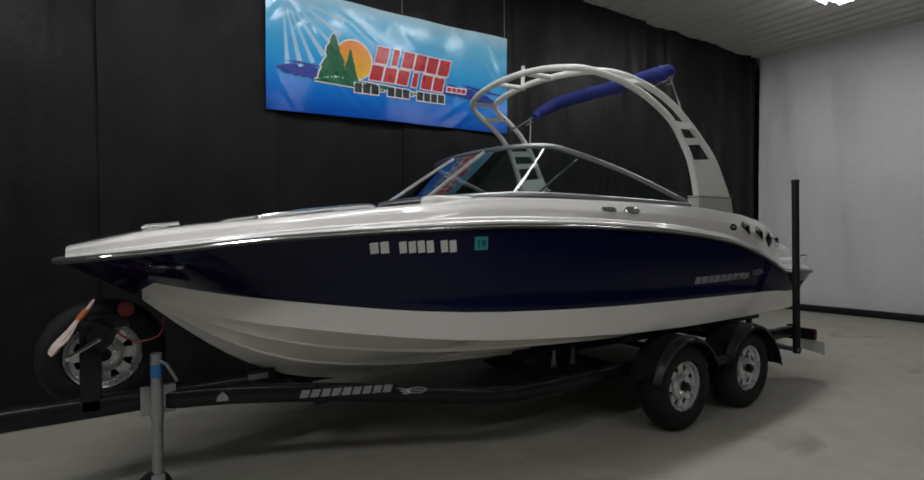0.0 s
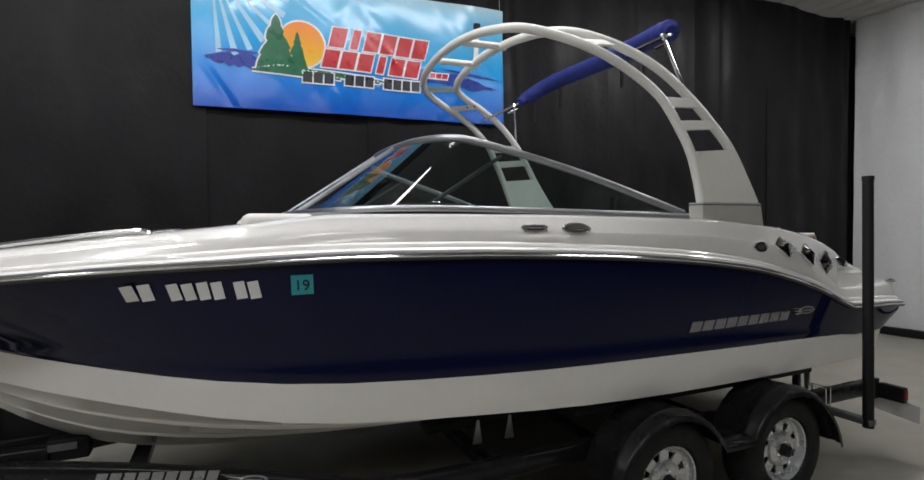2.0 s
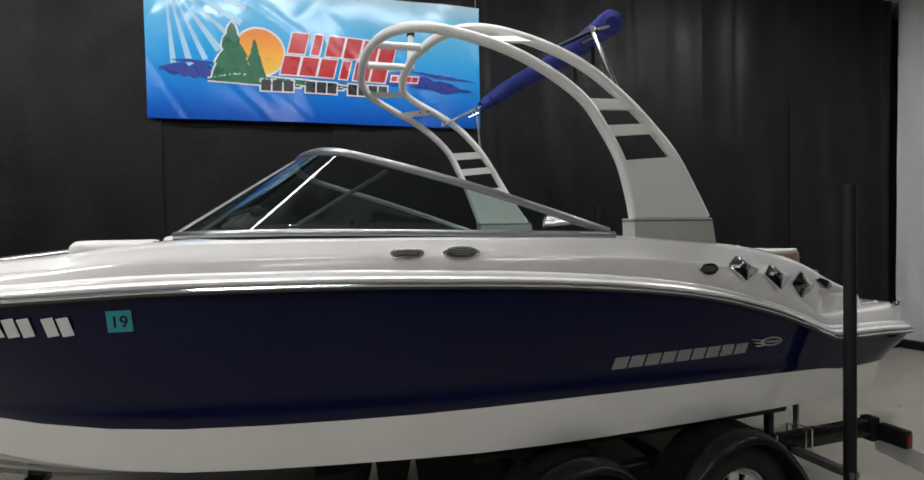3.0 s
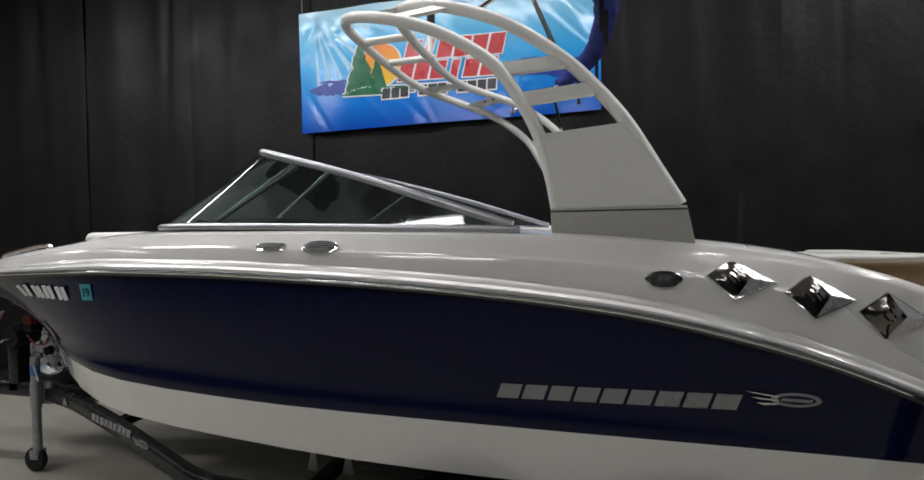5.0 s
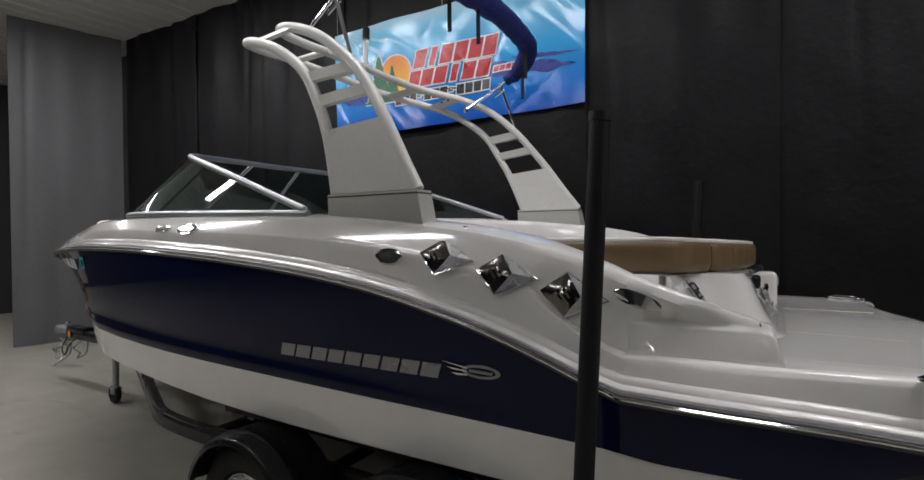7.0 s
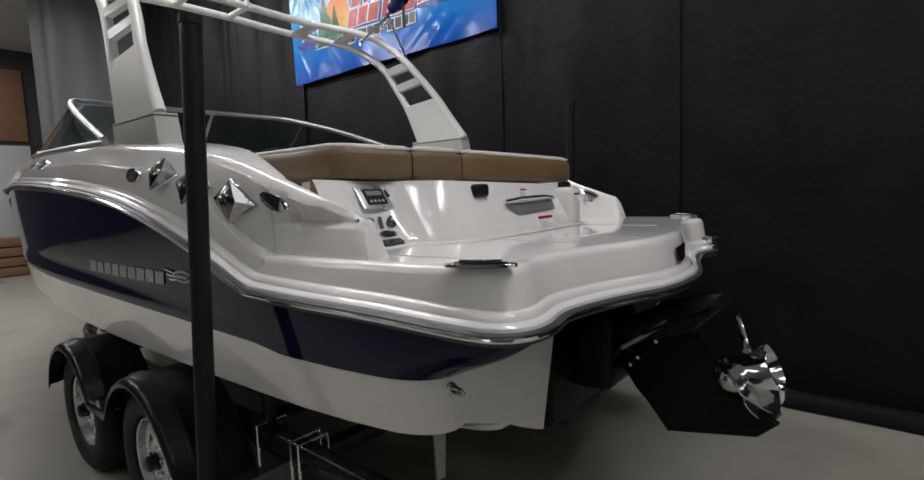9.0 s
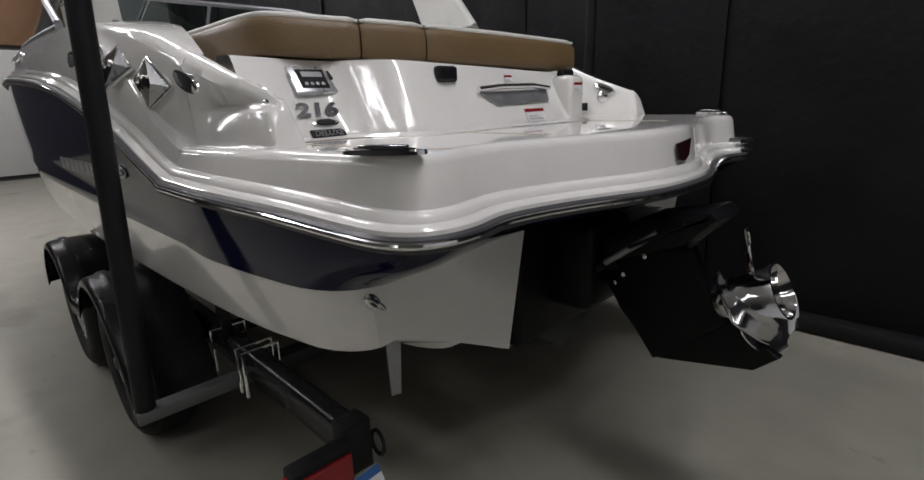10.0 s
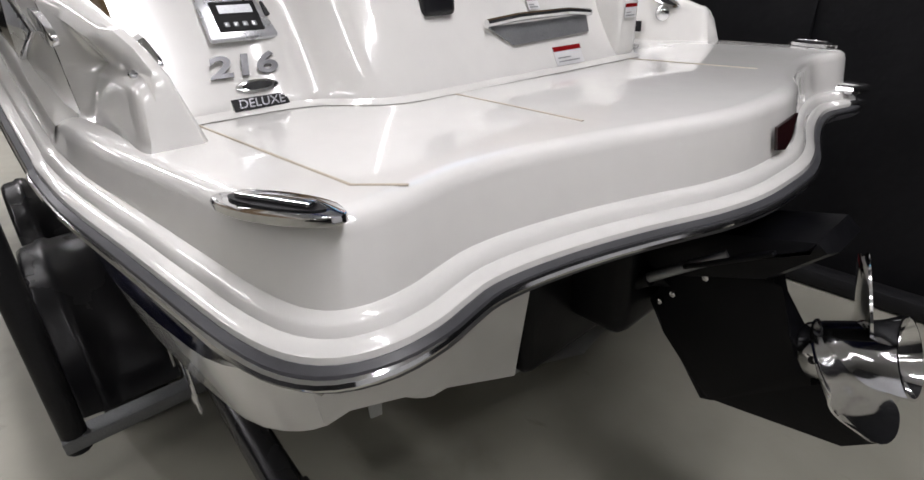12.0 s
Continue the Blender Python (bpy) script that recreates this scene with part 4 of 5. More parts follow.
# interior seen over the coaming and through the glass
for s in (-1, 1):
    # Console blackened to stand in for shade behind the tinted glass.
    part("console", box(-3.35, -2.75, s * 0.55 - 0.33, s * 0.55 + 0.33, 1.0, 1.74, 0.05, 3), BLACKM, boat, "moulded dash console, coloured dark for the shaded interior")
    part("dash", box(-3.25, -2.78, s * 0.55 - 0.28, s * 0.55 + 0.28, 1.72, 1.83, 0.05, 3), BLACKM, boat, "dark dashboard hood")
    part("helm_seat", box(-2.25, -1.75, s * 0.55 - 0.25, s * 0.55 + 0.25, 1.0, 1.34, 0.06, 3), TAN, boat, "tan vinyl helm seat")
    part("seat_backrest", box(-1.86, -1.72, s * 0.55 - 0.25, s * 0.55 + 0.25, 1.32, 1.66, 0.06, 3), TAN, boat, "tan vinyl backrest")
part("steering_wheel", tube([Vector((-2.70, 0.55, 1.70)) + 0.17 * Vector((0.35 * math.cos(a), math.sin(a), 0.93 * math.cos(a))) for a in np.linspace(0, 2 * math.pi, 28)[:-1]], 0.016, 8, closed=True), BLACKM, boat, "black steering wheel")

# ---- tower ----
tower = thing("wakeboard_tower", (-1.2, 0, 1.72), "white tubular wakeboard tower arching forward over the cockpit", "tower")
FORE = [(-1.405, -1.015, 1.84), (-1.43, -1.01, 1.97), (-1.475, -1.0, 2.13), (-1.55, -0.98, 2.28), (-1.66, -0.955, 2.44), (-1.83, -0.92, 2.57), (-2.02, -0.88, 2.67), (-2.22, -0.82, 2.745), (-2.42, -0.70, 2.81), (-2.53, -0.48, 2.85), (-2.57, -0.22, 2.875), (-2.58, 0, 2.88)]
AFT = [(-0.955, -1.015, 1.84), (-1.03, -1.01, 1.97), (-1.14, -0.995, 2.16), (-1.25, -0.96, 2.31), (-1.39, -0.925, 2.46), (-1.60, -0.89, 2.62), (-1.82, -0.84, 2.73), (-2.04, -0.765, 2.805), (-2.18, -0.64, 2.845), (-2.25, -0.42, 2.87), (-2.27, -0.20, 2.885), (-2.28, 0, 2.89)]


def stand(p):
    """The tower sits a touch to starboard of the deck's middle line."""
    x, y, z = p
    lean = math.sin(math.pi * min(1, max(0, (z - 1.84) / 0.86))) if y > 0 else 0.0
    return (x - 0.035 - 0.015 * y - 0.06 * lean, y * (1.0 + 0.11 * min(1, max(0, y / 0.5))), z)


fp, ap = spline(FORE, 6), spline(AFT, 6)
for nm, c in (("fore_tube", FORE), ("aft_tube", AFT)):
    c = c + [(x, -y, z) for x, y, z in c[-2::-1]]
    part(nm, tube(spline([stand(p) for p in c], 6), 0.027, 12), TOWERW, tower)


def rung(s, i0, i1, j0, j1, name="rung", th=0.018):
    rows = []
    for t in np.linspace(0, 1, 4):
        a = fp[int(round(i0 + (i1 - i0) * t))]
        c = ap[int(round(j0 + (j1 - j0) * t))]
        n = Vector((0, th, 0))
        q = [a + n, c + n, c - n, a - n]
        rows.append([stand((v.x, v.y * -s, v.z)) for v in q])
    b = grid(rows, close_v=True)
    b.verts.ensure_lookup_table()
    b.faces.new(b.verts[0:4])
    b.faces.new(b.verts[-4:])
    part(name, b, TOWERW, tower, smooth=False)


for s in (-1, 1):
    # foot: grey rubber gaiter under the white leg
    foot = part("tower_foot", prism([(-1.425, 1.69), (-0.905, 1.69), (-0.935, 1.838), (-1.43, 1.838)], 0.10, basis((-0.035 - 0.015 * s, s * (1.0 if s < 0 else 1.10) + 0.05, 0), (1, 0, 0), (0, -1, 0)), bevel=0.008), FOOTGREY, tower, "grey moulded foot")
    part("foot_seam", box(-1.467 - 0.015 * s, -0.965 - 0.015 * s, s * (1.0 if s < 0 else 1.10) - 0.0515, s * (1.0 if s < 0 else 1.10) + 0.0515, 1.822, 1.828), RAILRUB, foot)
    rung(s, 0, 12, 0, 12, "leg_plate", 0.0255)
    rung(s, 17, 19, 17, 19)
    rung(s, 22, 24, 22, 24)
    rung(s, 39, 41, 37, 39)
    rung(s, 48, 50, 46, 48)
    for k in (0, 1):
        q = fp[40].lerp(ap[38], 0.35 + 0.25 * k)
        part("bolt", lathe([(0.0, 0.004), (0.008, 0.003), (0.009, 0.0)], 8, basis((q.x, q.y * -s - (0.019 if s < 0 else -0.019) * -1 * -s, q.z), (1, 0, 0), (0, s, 0))), BLACKM, tower)
for y in (-0.2, 0.2):
    part("cross_bar", tube([(-2.575, y, 2.875), (-2.27, y, 2.885)], 0.022, 10), TOWERW, tower)
light = part("anchor_light", tube([(-2.30, 0.19, 2.90), (-2.29, 0.19, 3.09)], 0.018, 10), TOWERW, tower, "all-round light post")
part("light_cap", tube([(-2.29, 0.19, 3.09), (-2.288, 0.19, 3.17)], 0.026, 12), BLACKM, light, "dark lamp cap")

# ---- rolled bimini ----
bimini = thing("bimini_top", (-1.45, 0, 2.7), "blue canvas bimini top rolled in its boot, on steel struts", "bimini")
roll = spline([(-1.515, 0.91, 2.835), (-1.41, 0.93, 2.90), (-1.26, 0.78, 3.0), (-1.205, 0.40, 3.02), (-1.19, 0.05, 3.02), (-1.23, -0.35, 3.01), (-1.29, -0.60, 2.985), (-1.33, -0.70, 2.955)], 6)
rad = [0.036 + 0.032 * min(1, i / 9, (len(roll) - 1 - i) / 2) + 0.012 * noise.noise((i * 0.9, 0, 0)) for i in range(len(roll))]
part("canvas_roll", tube(roll, rad, 16), CANVAS, bimini, "rolled royal blue canvas")
for lower, upper, joint, end in (((-1.417, -0.91, 2.462), (-1.794, -0.825, 2.714), (-1.566, -0.862, 2.827), (-1.40, -0.76, 2.90)),
                                 ((-1.46, 1.06, 2.40), (-1.86, 0.90, 2.655), (-1.56, 0.93, 2.81), (-1.50, 0.92, 2.84))):
    part("strut", tube([lower, joint], 0.010, 8), CHROME, bimini, "stainless strut")
    part("bow_bar", tube([upper, joint, end], 0.011, 8), CHROME, bimini, "stainless bow end")
    part("stub", tube([(joint[0] + 0.03, joint[1], joint[2] - 0.03), (joint[0] - 0.06, joint[1] + 0.01, joint[2] - 0.075)], 0.010, 8), CHROME, bimini)
    for c in (lower, upper, joint):
        part("clamp", tube([(c[0], c[1], c[2] - 0.018), (c[0], c[1], c[2] + 0.018)], 0.017, 8), CHROME, bimini)
for i in (8, 14, 26, 30):
    q = roll[i]
    part("strap", box(q.x - 0.012, q.x + 0.012, q.y - 0.003, q.y + 0.003, q.z - 0.26, q.z - 0.06), BLACKM, bimini, "hanging black strap")

# ---- windshield ----
ws = thing("windshield", (-2.6, 0, 1.76), "curved tinted boat windshield in a silver aluminium frame", "windshield")
LOW = [(-1.57, -1.05, 1.757), (-2.3, -1.05, 1.775), (-3.0, -1.02, 1.79), (-3.36, -0.93, 1.79), (-3.56, -0.62, 1.785), (-3.63, -0.32, 1.785), (-3.65, 0, 1.785)]
TOP = [(-1.60, -1.045, 1.775), (-2.25, -0.97, 1.985), (-2.75, -0.86, 2.125), (-2.91, -0.75, 2.165), (-3.0, -0.5, 2.18), (-3.035, -0.22, 2.185), (-3.045, 0, 2.185)]
LOW = LOW + [(x, -y, z) for x, y, z in LOW[-2::-1]]
TOP = TOP + [(x, -y, z) for x, y, z in TOP[-2::-1]]
lo, hi = spline(LOW, 6), spline(TOP, 6)
for i0, i1 in ((0, 30), (30, 42), (42, 72)):
    g = part("pane", grid([lo[i0:i1 + 1], hi[i0:i1 + 1]]), GLASS, ws, "tinted glass")
    g.visible_shadow = False
part("lower_frame", tube(lo, 0.018, 10), ALU, ws, "silver aluminium channel")
part("lower_gasket", tube([(p.x * 1.0, p.y * 1.005, p.z - 0.022) for p in lo], 0.012, 6), BLACKM, ws, "black rubber gasket")
part("upper_frame", tube(hi, 0.019, 10), ALU, ws)
for i in (30, 42):
    part("post", tube([lo[i], hi[i]], 0.014, 8), ALU, ws, "silver walk-through post")
for s in (-1, 1):
    part("strut", tube([(-2.66, s * 0.85, 2.07), (-3.10, s * 0.90, 1.80)], 0.010, 8), DARKALU, ws, "dark support strut")
    part("corner_clip", box(-3.10, -3.06, s * 0.995 - 0.012, s * 0.995 + 0.012, 1.802, 1.826, 0.005), CHROME, ws)
# ---- trailer ----
trailer = thing("boat_trailer", (-2.0, 0, 0.02), "black painted tandem axle boat trailer carrying the boat", "trailer")


def beam_part(name, pts, w, h, label=""):
    """Rectangular box section along pts."""
    pts = [Vector(p) for p in pts]
    rows = []
    for i, p in enumerate(pts):
        d = pts[min(i + 1, len(pts) - 1)] - pts[max(i - 1, 0)]
        n = Vector((-d.y, d.x, 0)).normalized() * (w / 2)
        u = Vector((0, 0, h / 2))
        c = 0.012
        e = n.normalized() * c
        v = Vector((0, 0, c))
        rows.append([p - n - u + e, p + n - u - e, p + n - u + v, p + n + u - v, p + n + u - e, p - n + u + e, p - n + u - v, p - n - u + v])
    b = grid(rows, close_v=True)
    b.verts.ensure_lookup_table()
    b.faces.new(b.verts[:8])
    b.faces.new(b.verts[-8:])
    return part(name, b, BLACKP, trailer, label, angle=60)


for s in (-1, 1):
    beam_part("frame_rail", spline([(-5.25, s * 0.05, 0.570), (-4.9, s * 0.15, 0.562), (-4.5, s * 0.304, 0.543), (-4.2, s * 0.42, 0.520), (-3.55, s * 0.68, 0.452), (-3.35, s * 0.755, 0.434), (-3.1, s * 0.80, 0.43), (-2.6, s * 0.83, 0.437), (-1.2, s * 0.88, 0.465), (0.42, s * 0.935, 0.485)], 3), 0.07, 0.108)
beam_part("tongue", [(-6.50, 0, 0.582), (-4.78, 0, 0.578)], 0.10, 0.108)
for x in (-4.4, -2.7, -0.25):
    w = {-4.4: 0.33, -2.7: 0.82, -0.25: 0.9}[x]
    z = {-4.4: 0.055, -2.7: 0.0, -0.25: 0.0}[x]
    part("cross_member", box(x - 0.04, x + 0.04, -w, w, 0.40 + z, 0.46 + z, 0.006), BLACKP, trailer)
for x in (-1.85, -0.92):
    part("axle", tube([(x, -1.10, 0.345), (x, 1.10, 0.345)], 0.035, 10), BLACKP, trailer)


def wheel(x, y, z, s, r=0.345, big=1.0):
    m = basis((x, y, z), (1, 0, 0), (0, s, 0))
    w = part("wheel", lathe([(0.150 * big, -0.026), (0.165 * big, -0.030), (0.178 * big, -0.022), (0.185 * big, 0.008), (0.192 * big, 0.012), (0.196 * big, 0.004), (0.19 * big, -0.17)], 36, m), RIM, trailer, "silver steel wheel")
    k = max(0.20, 0.197 * big)
    part("tyre", lathe([(k - 0.003, 0.002), (k + 0.006, 0.022), (k + 0.035, 0.034), (r - 0.055, 0.032), (r - 0.028, 0.018), (r - 0.008, -0.006), (r - 0.001, -0.03), (r, -0.075), (r - 0.001, -0.12), (r - 0.02, -0.165), (r - 0.06, -0.19), (k, -0.18)], 48, m), RUBBER, w, "black tyre")
    part("drum", lathe([(0.0, -0.075), (0.15 * big, -0.075), (0.15 * big, -0.14)], 24, m), BLACKM, w)
    part("hub_disc", lathe([(0.040, 0.0), (0.075 * big, -0.002), (0.104 * big, -0.012), (0.110 * big, -0.03)], 28, m), RIM, w)
    part("hub_cap", lathe([(0.0, 0.045), (0.022, 0.044), (0.033, 0.036), (0.036, 0.0)], 18, m), BLACKP, w, "black bearing cap")
    for q in range(8):
        a = 2 * math.pi * q / 8
        c = m @ Matrix.Rotation(a, 4, "Z")
        part("spoke", prism([(0.082 * big, -0.030), (0.158 * big, -0.034), (0.158 * big, 0.034), (0.082 * big, 0.030), ], 0.010, c @ pose(0, 0, -0.036)), RIM, w)
        if q < 5:
            c = m @ Matrix.Rotation(2 * math.pi * q / 5 + 0.3, 4, "Z")
            part("lug_nut", lathe([(0.0, 0.016), (0.008, 0.015), (0.010, 0.0)], 6, c @ pose(0.058, 0, -0.003)), CHROME, w)
    return w


def fender(s):
    path = []
    for c, a0, a1 in ((-1.85, 168, 24), (-0.92, 156, -4)):
        for a in np.linspace(a0, a1, 16):
            grow = 0.075 * max(0, (40 - a) / 45) if c > -1 else 0.0
            path.append((c + (0.385 + grow) * math.cos(radians(a)), 0.35 + 0.38 * math.sin(radians(a))))
    rows = []
    for i, (x, z) in enumerate(path):
        a, c = path[max(i - 1, 0)], path[min(i + 1, len(path) - 1)]
        t = Vector((c[0] - a[0], 0, c[1] - a[1])).normalized()
        n = Vector((-t.z, 0, t.x))
        n = n if n.z > -0.2 or i in (0,) else -n
        base = Vector((x, 0, z))
        rows.append([base + Vector((0, s * y, 0)) + n * o for y, o in ((0.97, -0.004), (0.97, 0.0), (1.10, 0.004), (1.165, 0.004), (1.175, 0.012), (1.20, 0.012), (1.21, 0.004), (1.245, 0.0), (1.262, -0.012), (1.266, -0.035), (1.262, -0.035), (1.25, -0.006))])
    part("fender", grid(rows), BLACKP, trailer, "black pressed steel tandem fender", angle=50)
    part("fender_step", box(-1.50, -1.27, s * 1.115 - 0.09, s * 1.115 + 0.09, 0.498, 0.512, 0.004), BLACKP, trailer)


for s in (-1, 1):
    for x in (-1.85, -0.92):
        wheel(x, s * 1.18, 0.348, s)
    fender(s)
    # bunks with brackets
    part("bunk", box(-3.0, 0.0, s * 0.56 - 0.06, s * 0.56 + 0.06, 0.535, 0.59, 0.01, m=Matrix.Translation((0, 0, 0.05)) @ Matrix.Rotation(0.0, 4, "X")), BLACKM, trailer, "black carpeted bunk")
    part("bunk", box(-2.3, -0.35, s * 0.96 - 0.03, s * 0.96 + 0.03, 0.70, 0.742, 0.008), BLACKM, trailer, "black carpeted bunk")
    for x in (-2.72, -2.52):
        b = prism([(-0.03, 0.0), (0.03, 0.0), (0.012, 0.13), (-0.002, 0.13)], 0.006, basis((x, s * 0.66, 0.51), (1, 0, 0), (0, -1, 0)))
        part("bunk_bracket", b, GALV, trailer, "galvanised bunk bracket", smooth=False)
    for x in (-1.9, -1.0, -0.42):
        part("bunk_post", box(x - 0.02, x + 0.02, s * 0.93 - 0.02, s * 0.93 + 0.02, 0.5, 0.705, 0.004), BLACKP, trailer)
    # guide post on its galvanised arm
    part("guide_post", tube([(-0.235, s * 1.272, 0.40), (-0.170, s * 1.220, 2.0)], 0.031, 12), BLACKM, trailer, "black foam-sleeved guide post")
    part("post_cap", tube([(-0.1706, s * 1.2205, 1.985), (-0.1695, s * 1.2196, 2.012)], 0.034, 12), RUBBER, trailer)
    part("guide_arm", box(-0.20, -0.14, s * 1.11 - 0.19, s * 1.11 + 0.19, 0.415, 0.455, 0.004, m=Matrix.Translation((-0.06, 0, 0))), DULLSTEEL, trailer, "dull galvanised guide arm")
    for x in (-0.42, -0.19, -0.14):
        part("u_bolt", tube([(x, s * 0.985, 0.40), (x, s * 0.985, 0.562), (x, s * 0.86, 0.562), (x, s * 0.86, 0.40)], 0.006, 6), CHROME, trailer, "steel u-bolt")
    # tail lamp bracket
    lamp = part("tail_lamp", box(0.44, 0.50, s * 1.05 - 0.09, s * 1.05 + 0.075, 0.41, 0.52, 0.008), BLACKM, trailer, "black tail lamp housing")
    part("lens", box(0.498, 0.512, s * 1.05 - 0.075, s * 1.05 + 0.065, 0.425, 0.505, 0.005), RED, lamp, "red lamp lens")
    part("side_lens", box(0.45, 0.49, s * 1.142 - 0.004, s * 1.142 + 0.004, 0.43, 0.50, 0.002), RED, lamp)
    part("end_cap", box(0.40, 0.47, s * 0.935 - 0.04, s * 0.935 + 0.04, 0.40, 0.55, 0.006), BLACKM, trailer)
    part("tie_ring", tube([Vector((0.48, s * 0.885, 0.47)) + 0.028 * Vector((math.cos(a), 0, 1.3 * math.sin(a))) for a in np.linspace(0, 6.28, 14)[:-1]], 0.006, 6, closed=True), BLACKP, trailer)
# licence plate on the near lamp bracket
m = basis((0.53, -1.05, 0.345), (0, 1, 0.12), (1, 0, 0.35))
plate = part("licence_plate", box(-0.15, 0.15, -0.075, 0.075, 0, 0.003, m=m), LETTERW, trailer, "white licence plate, lettering as bars")
part("plate_band", box(-0.15, 0.15, 0.05, 0.075, 0.003, 0.004, m=m), mat("plate_blue", (0.03, 0.12, 0.35), 0.4), plate)
for k in range(6):
    part("plate_bar", box(-0.125 + k * 0.04, -0.10 + k * 0.04, -0.045, 0.03, 0.003, 0.0045, m=m), BLACKM, plate)
part("plate_sticker", box(0.105, 0.14, -0.065, -0.04, 0.003, 0.0045, m=m), TEAL, plate)
# lettering on the tongue arm


def arm_point(x, z):
    y = -float(np.interp(x, [-5.25, -4.9, -4.2, -3.55, -3.35], [0.05, 0.15, 0.42, 0.68, 0.755])) - 0.036
    return Vector((x, y, z)), Vector((-0.36, -0.93, 0)).normalized()


lettering("lettering", arm_point, -4.545, -4.01, 0.520, 0.048, (5,) * 9, SILVER, trailer, 0.35, 0.008, "silver brand mark", 0.14)
emblem(arm_point, -3.89, 0.520, 0.105, trailer)
p, nrm = arm_point(-4.96, 0.565)
part("maker_badge", prism([(-0.035, -0.028), (0.035, -0.028), (0.03, 0.0), (0.0, 0.03), (-0.03, 0.0)], 0.002, basis(p + nrm * 0.003, Vector((0.93, -0.36, 0)), nrm)), GALV, trailer, "pale maker's badge", smooth=False)
part("keel_stop", box(-4.80, -4.62, -0.05, 0.05, 0.55, 0.66, 0.01), BLACKM, trailer)
part("keel_label", box(-4.79, -4.67, -0.054, -0.0505, 0.605, 0.64), GALV, trailer, "pale instruction label")
# jack, coupler, chains
jack = part("jack", tube([(-5.30, -0.115, 0.14), (-5.30, -0.115, 0.862)], 0.030, 14), GALV, trailer, "galvanised swivel jack")
part("jack_band", tube([(-5.30, -0.115, 0.725), (-5.30, -0.115, 0.80)], 0.0312, 14), mat("blue_label", (0.03, 0.16, 0.45), 0.4), jack, "blue label band")
part("jack_sleeve", tube([(-5.30, -0.115, 0.48), (-5.30, -0.115, 0.67)], 0.036, 14), GALV, jack)
part("jack_plate", box(-5.38, -5.20, -0.085, -0.052, 0.50, 0.665, 0.005), GALV, jack)
part("jack_handle", tube([(-5.30, -0.115, 0.83), (-5.25, -0.16, 0.80), (-5.20, -0.17, 0.70)], 0.009, 8), GALV, jack)
part("jack_fork", box(-5.335, -5.265, -0.155, -0.075, 0.10, 0.17, 0.008), GALV, jack)
part("jack_wheel", lathe([(0.02, 0.02), (0.06, 0.026), (0.085, 0.02), (0.092, 0.0), (0.085, -0.02), (0.06, -0.026), (0.02, -0.02)], 24, basis((-5.32, -0.115, 0.094), (1, 0, 0), (0.3, -1, 0))), RUBBER, jack, "black rubber jack wheel")
coupler = part("coupler", box(-6.78, -6.48, -0.05, 0.05, 0.57, 0.635, 0.02, 3), GALV, trailer, "steel ball coupler")
part("coupler_ball_cup", lathe([(0.0, 0.05), (0.04, 0.045), (0.055, 0.0), (0.055, -0.04)], 18, Matrix.Translation((-6.76, 0, 0.595))), GALV, coupler)
part("coupler_latch", tube([(-6.64, 0, 0.60), (-6.62, 0, 0.68), (-6.54, 0, 0.69)], 0.010, 8), CHROME, coupler)
part("brake_box", box(-6.48, -6.10, -0.058, 0.058, 0.60, 0.665, 0.012), BLACKP, trailer, "black surge brake housing")
part("marker_tag", box(-6.43, -6.38, -0.064, -0.057, 0.545, 0.61, 0.002), mat("orange_tag", (0.75, 0.28, 0.02), 0.5), coupler, "orange marker")
for k, (x, y) in enumerate(((-6.62, -0.06), (-6.50, -0.07), (-6.42, 0.06))):
    pts = [(x, y, 0.52)] + [(x + 0.05 * math.sin(1.7 * q + k), y - 0.015 * q + 0.03 * math.sin(2.3 * q), 0.52 - 0.055 * q) for q in range(1, 5 + k % 2)] + [(x + 0.12, y, 0.36), (x + 0.16, y, 0.50)]
    part("safety_chain", tube(spline(pts, 5), 0.008, 6), GALV, trailer, "hanging safety chain")
part("wiring", tube(spline([(-6.45, -0.05, 0.57), (-6.5, -0.09, 0.42), (-6.4, -0.10, 0.36), (-6.34, -0.08, 0.48), (-6.2, -0.06, 0.56)], 5), 0.006, 6), BLACKM, trailer)
# winch stand and its strap
beam_part("winch_post", [(-5.62, 0, 0.60), (-5.60, 0, 0.601)], 0.08, 0.02)
part("winch_stand", box(-5.66, -5.56, -0.05, 0.05, 0.56, 1.06, 0.01), BLACKP, trailer, "black winch post")
part("winch_arm", box(-5.62, -5.42, -0.045, 0.045, 1.02, 1.09, 0.01), BLACKP, trailer)
winch = part("winch", tube([(-5.56, -0.09, 0.98), (-5.56, 0.09, 0.98)], 0.065, 18), BLACKM, trailer, "black winch drum")
part("crank", tube([(-5.56, -0.10, 0.98), (-5.56, -0.14, 0.98), (-5.70, -0.15, 0.90), (-5.70, -0.20, 0.90)], 0.010, 8), CHROME, winch)
part("bow_roller", tube([(-5.44, -0.06, 1.12), (-5.44, 0.06, 1.12)], 0.04, 16), MAROON, trailer, "dark red bow roller")
part("winch_strap", tube(spline([(-5.50, -0.02, 1.0), (-5.40, -0.03, 0.93), (-5.28, -0.04, 0.95), (-5.25, -0.03, 1.06)], 5), 0.006, 6), MAROON, trailer, "dark red winch strap")
